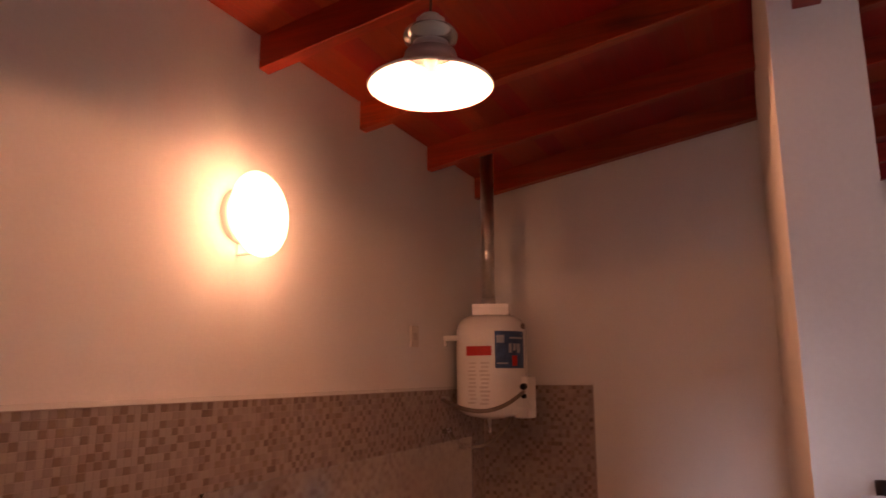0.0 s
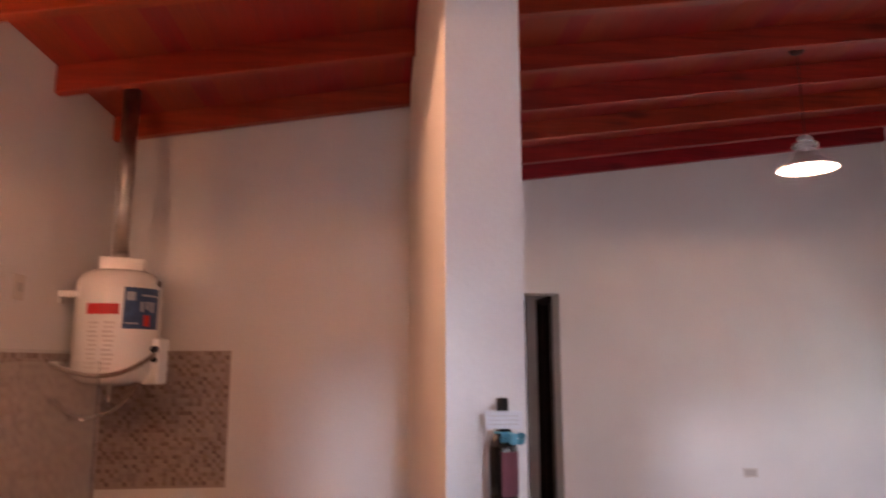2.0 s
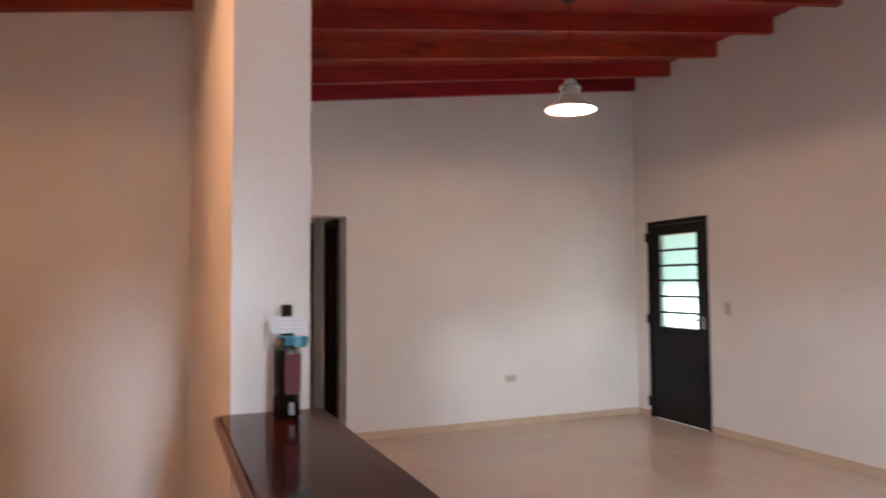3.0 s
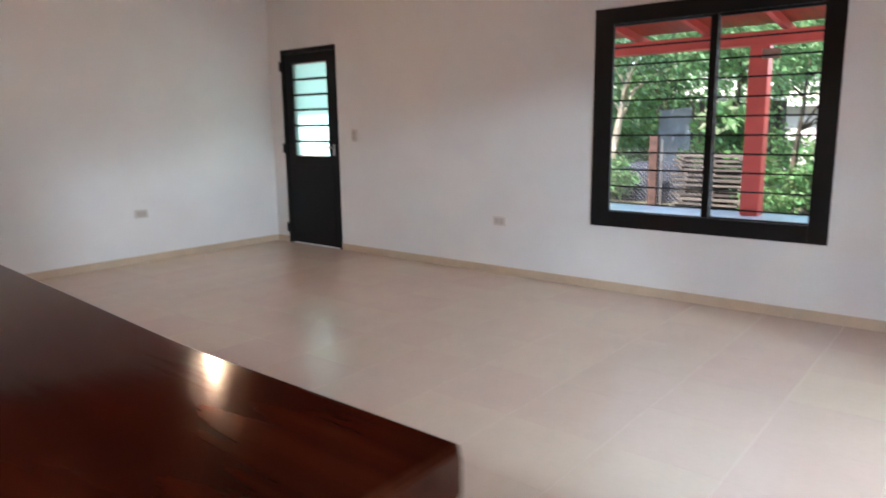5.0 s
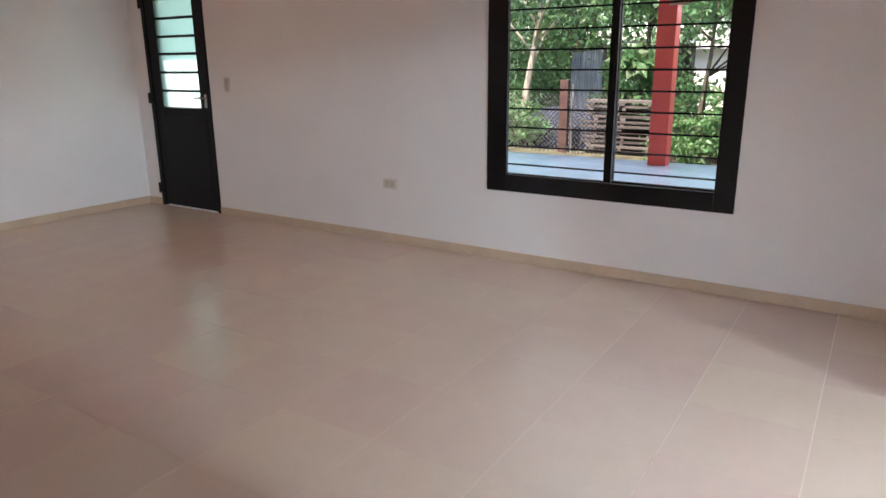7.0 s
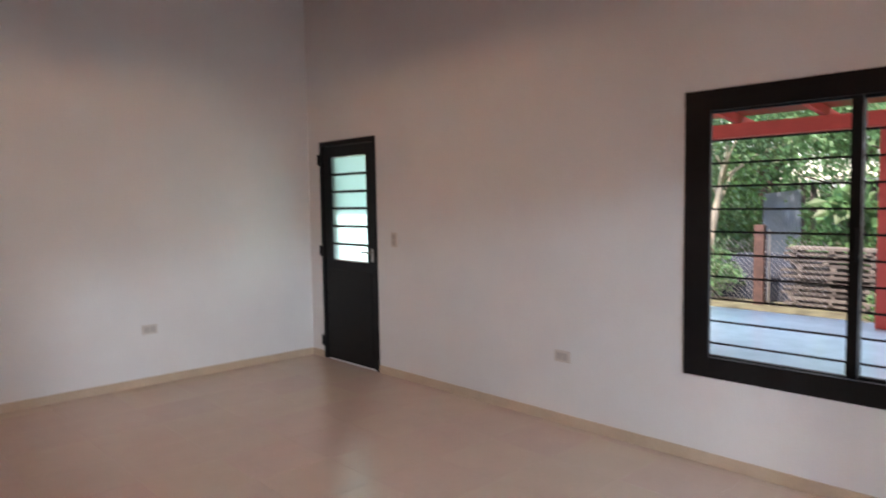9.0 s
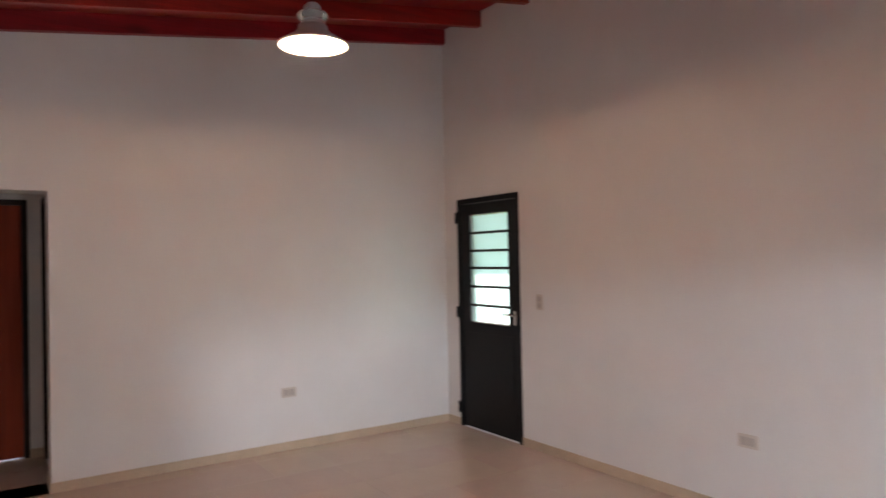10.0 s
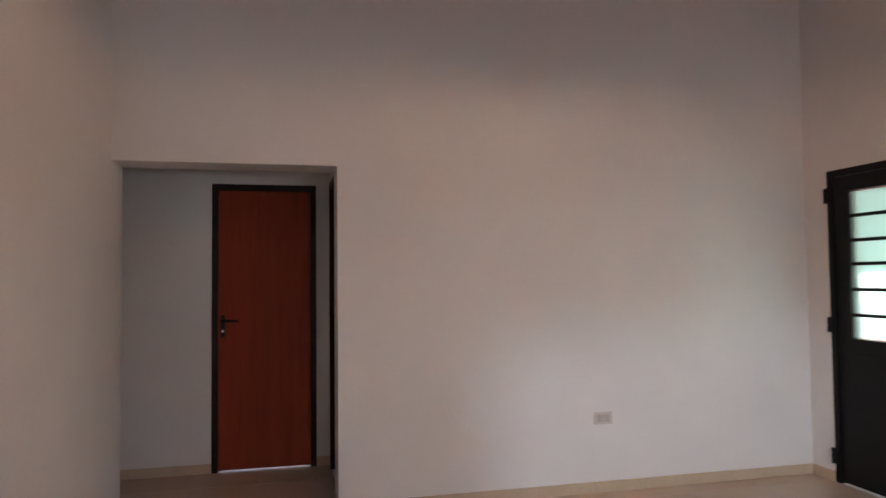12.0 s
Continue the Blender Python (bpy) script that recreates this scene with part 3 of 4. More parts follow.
# ---- sockets and switches ----
def plate(name, m, label, w=0.125, h=0.078, holes=2):
    t = tagged(empty(name), label, name.replace("_", " "))
    part("cover", box(-w / 2, w / 2, -0.010, 0, -h / 2, h / 2, 0.004), PLASTIC, t)
    n = holes
    for i in range(n):
        if w > h:
            c = (i - (n - 1) / 2) * 0.046
            part("insert", box(c - 0.021, c + 0.021, -0.013, -0.0095, -0.024, 0.024, 0.002), PLASTIC_D, t)
        else:
            c = (i - (n - 1) / 2) * 0.046
            part("insert", box(-0.022, 0.022, -0.013, -0.0095, c - 0.020, c + 0.020, 0.002), PLASTIC_D, t)
    t.matrix_world = m
    return t


plate("wall_socket", pose(3.737, YN, 0.465), "ivory double socket low on the north wall")
plate("wall_socket", pose(XE, 3.272, 0.452, 0, 0, -90), "ivory double socket low on the window wall")
plate("light_switch", pose(XE, 5.0, 1.165, 0, 0, -90), "ivory light switch beside the steel door", 0.070, 0.122)
plate("wall_socket", pose(XW, 3.38, 1.758, 0, 0, 90), "ivory socket above the mosaic splashback", 0.085, 0.110, 1)


# ---- pendant lamps ----
def pendant(kind, x, y, z, r, label):
    """An enamelled factory shade whose rim hangs at z; its bulb glows inside."""
    t = tagged(empty("pendant_lamp", (x, y, z)), label, "pendant lamp", "pendant lamps")
    s = r / 0.19
    out = [(0.19, 0.0), (0.193, 0.004), (0.188, 0.012), (0.150, 0.036), (0.110, 0.060), (0.085, 0.085), (0.078, 0.112)]
    inn = [(0.075, 0.110), (0.082, 0.083), (0.107, 0.057), (0.147, 0.032), (0.185, 0.008), (0.19, 0.0)]
    part("shade", lathe([(a * s, b * s) for a, b in out + inn], 64), SHADE, t, "flared white enamelled shade", True)
    part("collar", lathe([(a * s, b * s) for a, b in ((0.0, 0.108), (0.078, 0.110), (0.062, 0.125), (0.055, 0.140), (0.054, 0.185), (0.048, 0.200), (0.044, 0.222), (0.030, 0.236), (0.0, 0.240))], 40), SHADE, t, "grey white lamp holder", True)
    part("glass_ring", lathe([(a * s, b * s) for a, b in ((0.057, 0.142), (0.078, 0.150), (0.086, 0.165), (0.080, 0.182), (0.057, 0.192), (0.057, 0.142))], 40), CLEAR, t, "clear glass ring round the holder", True)
    part("bulb", lathe([(0.0140 * s * math.sin(math.pi * k / 10), (0.004 - 0.0140 * math.cos(math.pi * k / 10)) * s) for k in range(11)], 24), BULB[kind], t, "glowing warm bulb", True)
    part("bulb_neck", lathe([(a * s, b * s) for a, b in ((0.0, 0.0182), (0.010, 0.0184), (0.017, 0.045), (0.018, 0.070), (0.022, 0.074), (0.022, 0.106), (0.0, 0.107))], 20), ENAMEL, t, smooth=True)
    part("cable", tube([(0, 0, 0.238 * s), (0.002, 0, 0.4), (0, 0, deck_z(x) - z - 0.012)], 0.004, 8), CABLE, t)
    part("ceiling_rose", lathe([(0.0, -0.03), (0.03, -0.028), (0.045, -0.012), (0.047, 0.004), (0, 0.004)], 24, Matrix.Translation((0, 0, deck_z(x) - z))), CABLE, t, smooth=True)
    return t


pendant("kitchen", -0.150, 1.745, 2.303, 0.164, "white enamelled pendant lamp lit over the kitchen")
pendant("living", 3.084, 4.159, 2.594, 0.172, "white enamelled pendant lamp lit in the living room")

# ---- round wall lamp ----
wl = tagged(empty("wall_lamp", (XW, 2.055, 2.115)), "round opal glass wall lamp, lit, on the kitchen wall", "wall lamp")
turn = Matrix.Rotation(math.pi / 2, 4, "Y")
part("base_plate", lathe([(0.0, 0.0), (0.098, 0.0), (0.100, 0.004), (0.100, 0.024), (0.094, 0.030), (0.0, 0.030)], 40, turn), ENAMEL, wl, "white metal base", True)
for s in (-1, 1):
    clip = joined([(0.0, 0.006, -0.009, 0.009, s * 0.09, s * 0.140), (0.0, 0.086, -0.009, 0.009, s * 0.136, s * 0.140)], 0.001)
    part("bracket", clip, ENAMEL, wl, "narrow white holding clip")
part("bulb", lathe([(0.008 * math.sin(math.pi * k / 10), 0.056 - 0.008 * math.cos(math.pi * k / 10)) for k in range(11)], 20, turn), BULB["wall lamp"], wl, "glowing warm bulb", True)
part("bulb_neck", lathe([(0.0, 0.028), (0.013, 0.028), (0.012, 0.044), (0.006, 0.049), (0.0, 0.049)], 16, turn), ENAMEL, wl, smooth=True)
part("opal_glass", lathe([(0.0, 0.080), (0.120, 0.081), (0.144, 0.085), (0.151, 0.092), (0.144, 0.100), (0.110, 0.107), (0.050, 0.111), (0.0, 0.112)], 48, turn), OPAL, wl, "glowing opal glass bowl", True)


# ---- mosaic splashback ----
TP = 0.0235
panel_w = tagged(part("splashback", box(XW, XW + 0.010, 0.3, YK, 0.45, 1.482, 0), MORTAR), "brown and beige mosaic splashback behind the worktop", "splashback", kind="structure")
panel_n = tagged(part("splashback", box(XW + 0.010, -0.350, YK - 0.010, YK, 0.757, 1.500, 0), MORTAR), "brown and beige mosaic splashback in the corner", "splashback", kind="structure")
q = 0.0226
MOSAIC_ALL = (MOSAIC, MOSAIC_MID, MOSAIC_DARK)
tile_w = []
for mat in MOSAIC_ALL:
    me = bpy.data.meshes.new("mosaic_tile")
    e = q - 0.0006
    me.from_pydata([(0, 0, 0), (0, q, 0), (0, q, q), (0, 0, q), (0.0012, 0.0006, 0.0006), (0.0012, e, 0.0006), (0.0012, e, e), (0.0012, 0.0006, e)], [],
                   [(4, 5, 6, 7), (0, 1, 5, 4), (1, 2, 6, 5), (2, 3, 7, 6), (3, 0, 4, 7)])
    me.materials.append(mat)
    tile_w.append(me)
shade_rng = random.Random(11)
shades = {}


def shade_at(wall_key, i, j):
    """0 pale, 1 beige, 2 brown; brown tiles rarely touch."""
    near = [shades.get((wall_key, i - 1, j)), shades.get((wall_key, i, j - 1)), shades.get((wall_key, i - 1, j - 1))]
    u = shade_rng.random()
    k = 2 if u < (0.40 if 2 not in near[:2] else 0.07) else (1 if u > 0.70 else 0)
    shades[(wall_key, i, j)] = k
    return k


kinds = []
vs, fs = [], []


def mosaic(x, y, z, dx, dy, k):
    i = len(vs)
    nx, ny = (0.0012, 0) if dy else (0, -0.0012)
    for out, e in ((0, 0), (1, 0.001)):
        for a, b in ((e, e), (q - e, e), (q - e, q - e), (e, q - e)):
            vs.append((x + dx * a + nx * out, y + dy * a + ny * out, z + b))
    kinds.extend([k] * 5)
    fs.extend([(i + 4, i + 5, i + 6, i + 7), (i, i + 1, i + 5, i + 4), (i + 1, i + 2, i + 6, i + 5), (i + 2, i + 3, i + 7, i + 6), (i + 3, i, i + 4, i + 7)])


singles = []
rows_n = int(1.03 / TP)
for j in range(rows_n):
    z = 1.4805 - (j + 1) * TP
    y = 0.32
    while y < YK - 0.012 - q:
        k = shade_at("w", round(y / TP), j)
        if 1.48 <= y < 1.90 and j < 16:
            singles.append((XW + 0.010, y, z, k))
        else:
            mosaic(XW + 0.010, y, z, 0, 1, k)
        y += TP
    x = XW + 0.0148
    while x < -0.350 - q and z + 0.012 > 0.757:
        mosaic(x, YK - 0.010, z + 0.018, 1, 0, shade_at("n", round(x / TP), j))
        x += TP
rest = raw("mosaic_tiles", vs, fs, MOSAIC, panel_w)
for mat in MOSAIC_ALL[1:]:
    rest.data.materials.append(mat)
rest.data.polygons.foreach_set("material_index", kinds)
rest["kind"] = "stuff"
trim = tagged(part("trim", joined([(XW, XW + 0.0128, 0.3, YK, 1.482, 1.496), (XW + 0.0128, -0.350, YK - 0.0128, YK, 1.500, 1.510)], 0.001), ENAMEL), "thin white edge strip on top of the mosaic", "trim", kind="structure")

# ---- water heater ----
BX, BY, BZ = -0.815, 3.880, 1.335
wh = tagged(empty("water_heater", (BX, BY, BZ)), "white enamelled wall water heater with red and blue labels", "water heater")
R = 0.198
part("tank", lathe([(0.0, 0.0), (0.05, -0.012), (0.15, 0.008), (0.188, 0.035), (R, 0.07), (R, 0.46), (0.192, 0.50), (0.170, 0.535), (0.130, 0.555), (0.0, 0.562)], 56), ENAMEL, wh, "white enamelled tank", True)
face = math.atan2(0.30 - BY, 0.57 - BX)


def curved(name, a0, a1, z0, z1, off, mat, parent, label=""):
    """A label bent round the tank; angles in degrees from the side that faces the bar."""
    bm = bmesh.new()
    n = 14
    cols = []
    for k in range(n + 1):
        a = face + radians(a0 + (a1 - a0) * k / n)
        cols.append([bm.verts.new(((R + o) * math.cos(a), (R + o) * math.sin(a), z)) for o, z in ((off, z0), (off, z1), (0.0004, z1), (0.0004, z0))])
    for a, b in zip(cols, cols[1:]):
        for k in range(4):
            bm.faces.new([a[k], b[k], b[(k + 1) % 4], a[(k + 1) % 4]])
    bm.faces.new(cols[0][::-1])
    bm.faces.new(cols[-1])
    bmesh.ops.recalc_face_normals(bm, faces=bm.faces[:])
    return part(name, bm, mat, parent, label)


curved("red_label", -44, 0, 0.330, 0.381, 0.0012, RED, wh, "plain red sticker")
bl = curved("blue_label", 5, 62, 0.262, 0.462, 0.0012, BLUE, wh, "dark blue printed label")
curved("print", 8, 20, 0.398, 0.440, 0.0020, PALE, bl)
curved("print", 30, 58, 0.420, 0.430, 0.0020, PALE, bl)
curved("print", 34, 44, 0.275, 0.330, 0.0020, RED, bl)
for k in range(11):
    curved("print_line", -41 + (k * 7 % 4), -27 + (k * 5 % 3), 0.075 + 0.021 * k, 0.084 + 0.021 * k, 0.001, GREYPRINT, wh)
    curved("print_line", -20 + (k * 3 % 4), -6 + (k % 4), 0.070 + 0.0215 * k, 0.081 + 0.0215 * k, 0.001, GREYPRINT, wh)
hood = joined([(-0.105, 0.100, -0.070, 0.070, 0.558, 0.622), (0.101, 0.112, -0.060, 0.060, 0.566, 0.615)], 0.005)
hood.transform(Matrix.Rotation(face + math.pi / 2, 4, "Z"))
part("draught_hood", hood, ENAMEL, wh, "white draught hood")
fl = bmesh.new()
top = deck_z(BX) - BZ
tube([(-0.02, 0.02, 0.620), (-0.02, 0.02, 0.66)], 0.041, 20, fl)
tube([(-0.02, 0.02, 0.66), (-0.02, 0.02, 0.98), (-0.02, 0.02, 1.02), (-0.02, 0.02, 1.03), (-0.02, 0.02, top - 0.004)], [0.036, 0.036, 0.036, 0.039, 0.039], 20, fl)
part("flue_pipe", fl, STEEL, wh, "shiny galvanised flue pipe", True)
part("wall_bracket", joined([(XW - BX + 0.001, 0.02, -0.14, -0.10, 0.415, 0.445), (-0.235, -0.222, -0.135, -0.105, 0.385, 0.415)], 0.003), ENAMEL, wh)
vb = joined([(-0.045, 0.045, -0.045, 0.045, -0.005, 0.22)], 0.012)
vb.transform(Matrix.Translation((R * 0.98 * math.cos(face + radians(68)), R * 0.98 * math.sin(face + radians(68)), 0)) @ Matrix.Rotation(face + radians(55), 4, "Z"))
valve = part("gas_valve", vb, ENAMEL, wh, "white gas valve box")
px, py = R * 1.02 * math.cos(face + radians(50)), R * 1.02 * math.sin(face + radians(50))
part("knob", lathe([(0, 0.03), (0.016, 0.03), (0.018, 0.0), (0, 0)], 16, Matrix.Translation((px + 0.03, py - 0.03, 0.165)) @ Matrix.Rotation(math.pi / 2, 4, "X")), BLACK, valve)
part("knob", lathe([(0, 0.02), (0.012, 0.02), (0.013, 0.0), (0, 0)], 16, Matrix.Translation((px + 0.03, py - 0.03, 0.115)) @ Matrix.Rotation(math.pi / 2, 4, "X")), BLACK, valve)
a = face + radians(63)
part("thermostat_cap", lathe([(0, 0.014), (0.014, 0.013), (0.017, 0.0), (0, 0)], 16, Matrix.Translation((0.192 * math.cos(a), 0.192 * math.sin(a), 0.492)) @ Matrix.Rotation(a, 4, "Z") @ Matrix.Rotation(math.pi / 2, 4, "Y")), RUBBER, wh, "small dark cap", True)
for k in range(3):
    curved("print", 28 + 8 * k, 33 + 9 * k, 0.345 + 0.012 * (k % 2), 0.395, 0.0020, PALE, bl)
curved("print", 8, 26, 0.285, 0.292, 0.0020, PALE, bl)
wx = XW - BX + 0.014
part("gas_hose", tube(curve_points((wx, -0.18, 0.095), (-0.02, -0.42, 0.06), (0.12, -0.36, -0.02), (px + 0.03, py - 0.04, 0.14), 20), 0.011, 10), RUBBER, wh, "dark braided gas hose", True)
part("elbow", tube([(wx, -0.18, 0.095), (wx + 0.02, -0.18, 0.095), (wx + 0.045, -0.195, 0.095)], 0.016, 12), STEEL, wh, smooth=True)
part("drain_cock", tube([(0.02, -0.10, 0.0), (0.02, -0.10, -0.055), (0.03, -0.13, -0.075)], [0.013, 0.011, 0.010], 12), CHROME, wh, "chrome drain cock", True)
tap = bmesh.new()
tube([(wx, -0.17, -0.075), (wx + 0.05, -0.18, -0.075)], 0.013, 12, tap)
tube([(wx + 0.035, -0.21, -0.06), (wx + 0.035, -0.15, -0.06)], 0.008, 10, tap)
part("stop_tap", tap, CHROME, wh, "chrome stop tap", True)
part("water_hose", tube(curve_points((wx + 0.05, -0.18, -0.08), (-0.10, -0.25, -0.20), (0.12, -0.22, -0.16), (0.14, -0.10, 0.005), 18), 0.009, 10), RUBBER, wh, smooth=True)
part("spout", tube([(-0.10, -0.24, -0.148), (-0.02, -0.26, -0.150)], 0.010, 10), CHROME, wh, smooth=True)


# ---- bottle on the bar ----
bt = tagged(empty("wine_bottle", (0.765, 1.775, 1.1215)), "dark wine bottle with maroon label and turquoise ribbon", "bottle")
part("glass_body", lathe([(0.0, 0.004), (0.030, 0.0), (0.036, 0.006), (0.0365, 0.155), (0.034, 0.170), (0.022, 0.190), (0.0145, 0.205), (0.0135, 0.225), (0.0, 0.225)], 36), WINE, bt, "dark glossy bottle glass", True)
part("capsule", lathe([(0.0138, 0.2255), (0.0150, 0.232), (0.0150, 0.262), (0.0, 0.264)], 24), BLACK, bt, "black capsule on the neck", True)
bm = bmesh.new()
n = 18
cols = [[bm.verts.new((rr * math.cos(a), rr * math.sin(a), z)) for rr, z in ((0.0374, 0.058), (0.0374, 0.150), (0.0366, 0.150), (0.0366, 0.058))] for a in (radians(-105 + 125 * k / n) for k in range(n + 1))]
for a, b in zip(cols, cols[1:]):
    for k in range(4):
        bm.faces.new([a[k], b[k], b[(k + 1) % 4], a[(k + 1) % 4]])
part("label", bm, WINELABEL, bt, "maroon paper label")
part("neck_tag", box(-0.046, 0.046, -0.024, -0.0215, 0.198, 0.236, 0.0), PAPER, bt, "white paper tag on the neck")
for k in range(3):
    part("tag_print", box(-0.038, 0.036, -0.0248, -0.0242, 0.207 + 0.009 * k, 0.2085 + 0.009 * k), GREYPRINT, bt)
bow = bmesh.new()
for s in (-1, 1):
    c = curve_points((0.018, -0.032, 0.180), (0.018 + s * 0.03, -0.05, 0.205), (0.018 + s * 0.05, -0.04, 0.165), (0.018, -0.032, 0.176), 10)
    for a, b in zip(c, c[1:]):
        bow.faces.new([bow.verts.new(p) for p in (a + Vector((0, -0.007, 0.004)), b + Vector((0, -0.007, 0.004)), b + Vector((0, 0.009, -0.010)), a + Vector((0, 0.009, -0.010)))])
tube([(0.018 + 0.02 * math.cos(a) - 0.018, 0.02 * math.sin(a), 0.188) for a in (2 * math.pi * k / 16 for k in range(17))], 0.004, 6, bow)
box(0.010, 0.030, -0.046, -0.028, 0.166, 0.190, 0.004, bow)
part("ribbon", bow, TEAL, bt, "turquoise ribbon bow")
bt.scale = (0.83, 0.83, 0.94)
part("seal", box(0.000, 0.014, -0.0385, -0.0365, 0.012, 0.040, 0.0), PALE, bt)


# ---- porch and garden ----
PORCH_X = 10.75
tagged(part("ground", box(-60, 140, -90, 110, -0.9, -0.28), EARTH), "bare damp earth with leaf litter", "ground", kind="structure")
tagged(part("pavement", box(XE + T, PORCH_X, -6.0, 12.0, -0.30, -0.012, 0.01), PORCH), "pale bluish tiled porch floor", "porch floor", kind="structure")


def porch_roof():
    t = tagged(empty("porch_roof", (XE + T, 0, 2.3)), "red painted porch roof of boards on a beam", "roof", kind="structure")
    z = lambda x: 2.412 + 0.118 * (10.47 - x)
    for y in range(-6, 12):
        ym = y + 0.35
        x0, x1 = XE + T, PORCH_X + 0.35
        vs = [(x, yy, z(x) + d) for x in (x0, x1) for yy, d in ((ym, 0), (ym + 0.07, 0), (ym + 0.07, 0.102), (ym, 0.102))]
        at(raw("porch_rafter", vs, [(0, 1, 2, 3), (4, 7, 6, 5), (0, 4, 5, 1), (1, 5, 6, 2), (2, 6, 7, 3), (3, 7, 4, 0)], POSTRED), t)
    x0, x1 = XE + T, 10.55
    vs = [(x, yy, z(x) + d) for x in (x0, x1) for yy, d in ((-6, 0.103), (12, 0.103), (12, 0.14), (-6, 0.14))]
    at(raw("roof_boards", vs, [(0, 1, 2, 3), (4, 7, 6, 5), (0, 4, 5, 1), (1, 5, 6, 2), (2, 6, 7, 3), (3, 7, 4, 0)], RAFTER), t)
    piece("beam", box(10.36, 10.58, -6, 12, 2.235, 2.405, 0.006), POSTRED, t, "coral red painted beam")
    return t


porch_roof()
post = tagged(empty("porch_post", (10.47, 2.665, 0)), "square coral red painted porch post", "post", "porch posts")
piece("shaft", box(10.36, 10.58, 2.545, 2.785, -0.012, 2.235, 0.008), POSTRED, post)
for y in (-1.4, 6.7, 10.6):
    copy_thing(post, pose(10.47, y, 0))


def leaves(center, radii, count, size, seed, lean=0.6):
    """Leaf blades, each a folded pair of triangles, thick towards the outside of an uneven crown."""
    rng = np.random.default_rng(seed)
    hubs = rng.normal(0, 0.48, (max(6, count // 90), 3))
    p = hubs[rng.integers(0, len(hubs), count)] + rng.normal(0, 0.16, (count, 3))
    p = p * np.array(radii) + np.array(center)
    d = rng.normal(0, 1, (count, 3)) + np.array((0, 0, -lean))
    d /= np.linalg.norm(d, axis=1)[:, None]
    s = np.cross(d, rng.normal(0, 1, (count, 3)))
    s /= np.linalg.norm(s, axis=1)[:, None]
    up = np.cross(s, d)
    L = size * rng.uniform(0.6, 1.4, (count, 1))
    v = np.stack([p, p + d * L * 0.5 + s * L * 0.24 + up * L * 0.06, p + d * L, p + d * L * 0.5 - s * L * 0.24 + up * L * 0.06], 1).reshape(-1, 3)
    i = np.arange(count)[:, None] * 4
    f = np.concatenate([i + np.array([[0, 1, 2]]), i + np.array([[0, 2, 3]])], 0)
    return v, f


def tree(name, label, base, height, radii, count, size, mat, seed, bark=None, lean=(0, 0), trunk_r=0.11, limbs=5, low=0.35):
    rng = random.Random(seed)
    t = tagged(empty(name, base), label, name.replace("_", " "), "garden trees")
    b = Vector(base)
    top = Vector((lean[0], lean[1], height))
    bm = bmesh.new()
    tube([(0, 0, -0.1), top * 0.25 + Vector((rng.uniform(-.06, .06), rng.uniform(-.06, .06), 0)), top * 0.55, top * 0.85], [trunk_r * 1.3, trunk_r, trunk_r * 0.75, trunk_r * 0.35], 10, bm)
    for k in range(limbs):
        s = top * rng.uniform(low, 0.75)
        a = rng.uniform(0, 6.28)
        e = s + Vector((math.cos(a) * radii[0] * 0.8, math.sin(a) * radii[1] * 0.8, rng.uniform(0.3, 0.9) * radii[2]))
        tube([s, s.lerp(e, 0.5) + Vector((0, 0, 0.15)), e], [trunk_r * 0.5, trunk_r * 0.3, trunk_r * 0.1], 7, bm)
    part("trunk", bm, bark or BARK, t, smooth=True)
    v, f = leaves(top * 0.92, radii, count, size, seed)
    raw("crown", v, f, mat, t)
    return t


G = -0.28
tree("tree", "young green tree with a forked brown trunk", (13.6, 2.85, G), 3.1, (1.3, 1.2, 1.0), 3300, 0.10, LEAF_B, 1, lean=(0.1, -0.12), trunk_r=0.045, limbs=7, low=0.2)
tree("tree", "leafy tree with drooping compound leaves", (16.2, 4.6, G), 3.7, (2.0, 1.9, 1.2), 11000, 0.11, LEAF_B, 2, trunk_r=0.06)
tree("tree", "pale leaning trunk with feathery bluish leaves", (16.5, 7.7, G), 4.0, (2.0, 1.9, 1.4), 11000, 0.10, LEAF_D, 3, bark=BARK_P, lean=(0.3, -0.5), trunk_r=0.085)
tree("tree", "broad dense green garden tree", (20.5, 8.0, G), 5.0, (3.0, 3.2, 2.6), 9000, 0.20, LEAF, 4, trunk_r=0.2)
tree("tree", "broad dense green garden tree", (21.0, 12.5, G), 5.5, (3.2, 3.4, 3.0), 9000, 0.22, LEAF_D, 5, trunk_r=0.2)
tree("tree", "broad dense green garden tree", (17.5, 13.0, G), 5.0, (3.0, 3.0, 2.8), 8000, 0.20, LEAF, 6, trunk_r=0.18)
tree("tree", "broad dense green garden tree", (17.0, 18.5, G), 5.0, (3.4, 3.4, 3.0), 7000, 0.24, LEAF_B, 7, trunk_r=0.18)
tree("tree", "broad dense green garden tree", (22.0, -1.0, G), 4.6, (2.4, 2.2, 1.9), 6000, 0.20, LEAF, 8, trunk_r=0.16)
tree("tree", "tall green tree beside the fence", (14.0, 0.2, G), 4.4, (2.0, 2.0, 1.6), 6000, 0.18, LEAF, 9, trunk_r=0.14)
tree("tree", "tall green tree behind the yard", (31.5, 7.5, G), 7.0, (4.0, 4.5, 3.6), 9000, 0.28, LEAF_D, 10, trunk_r=0.25)
tree("tree", "tall green tree behind the yard", (27.0, 14.0, G), 7.0, (4.0, 4.5, 3.8), 9000, 0.28, LEAF, 11, trunk_r=0.25)


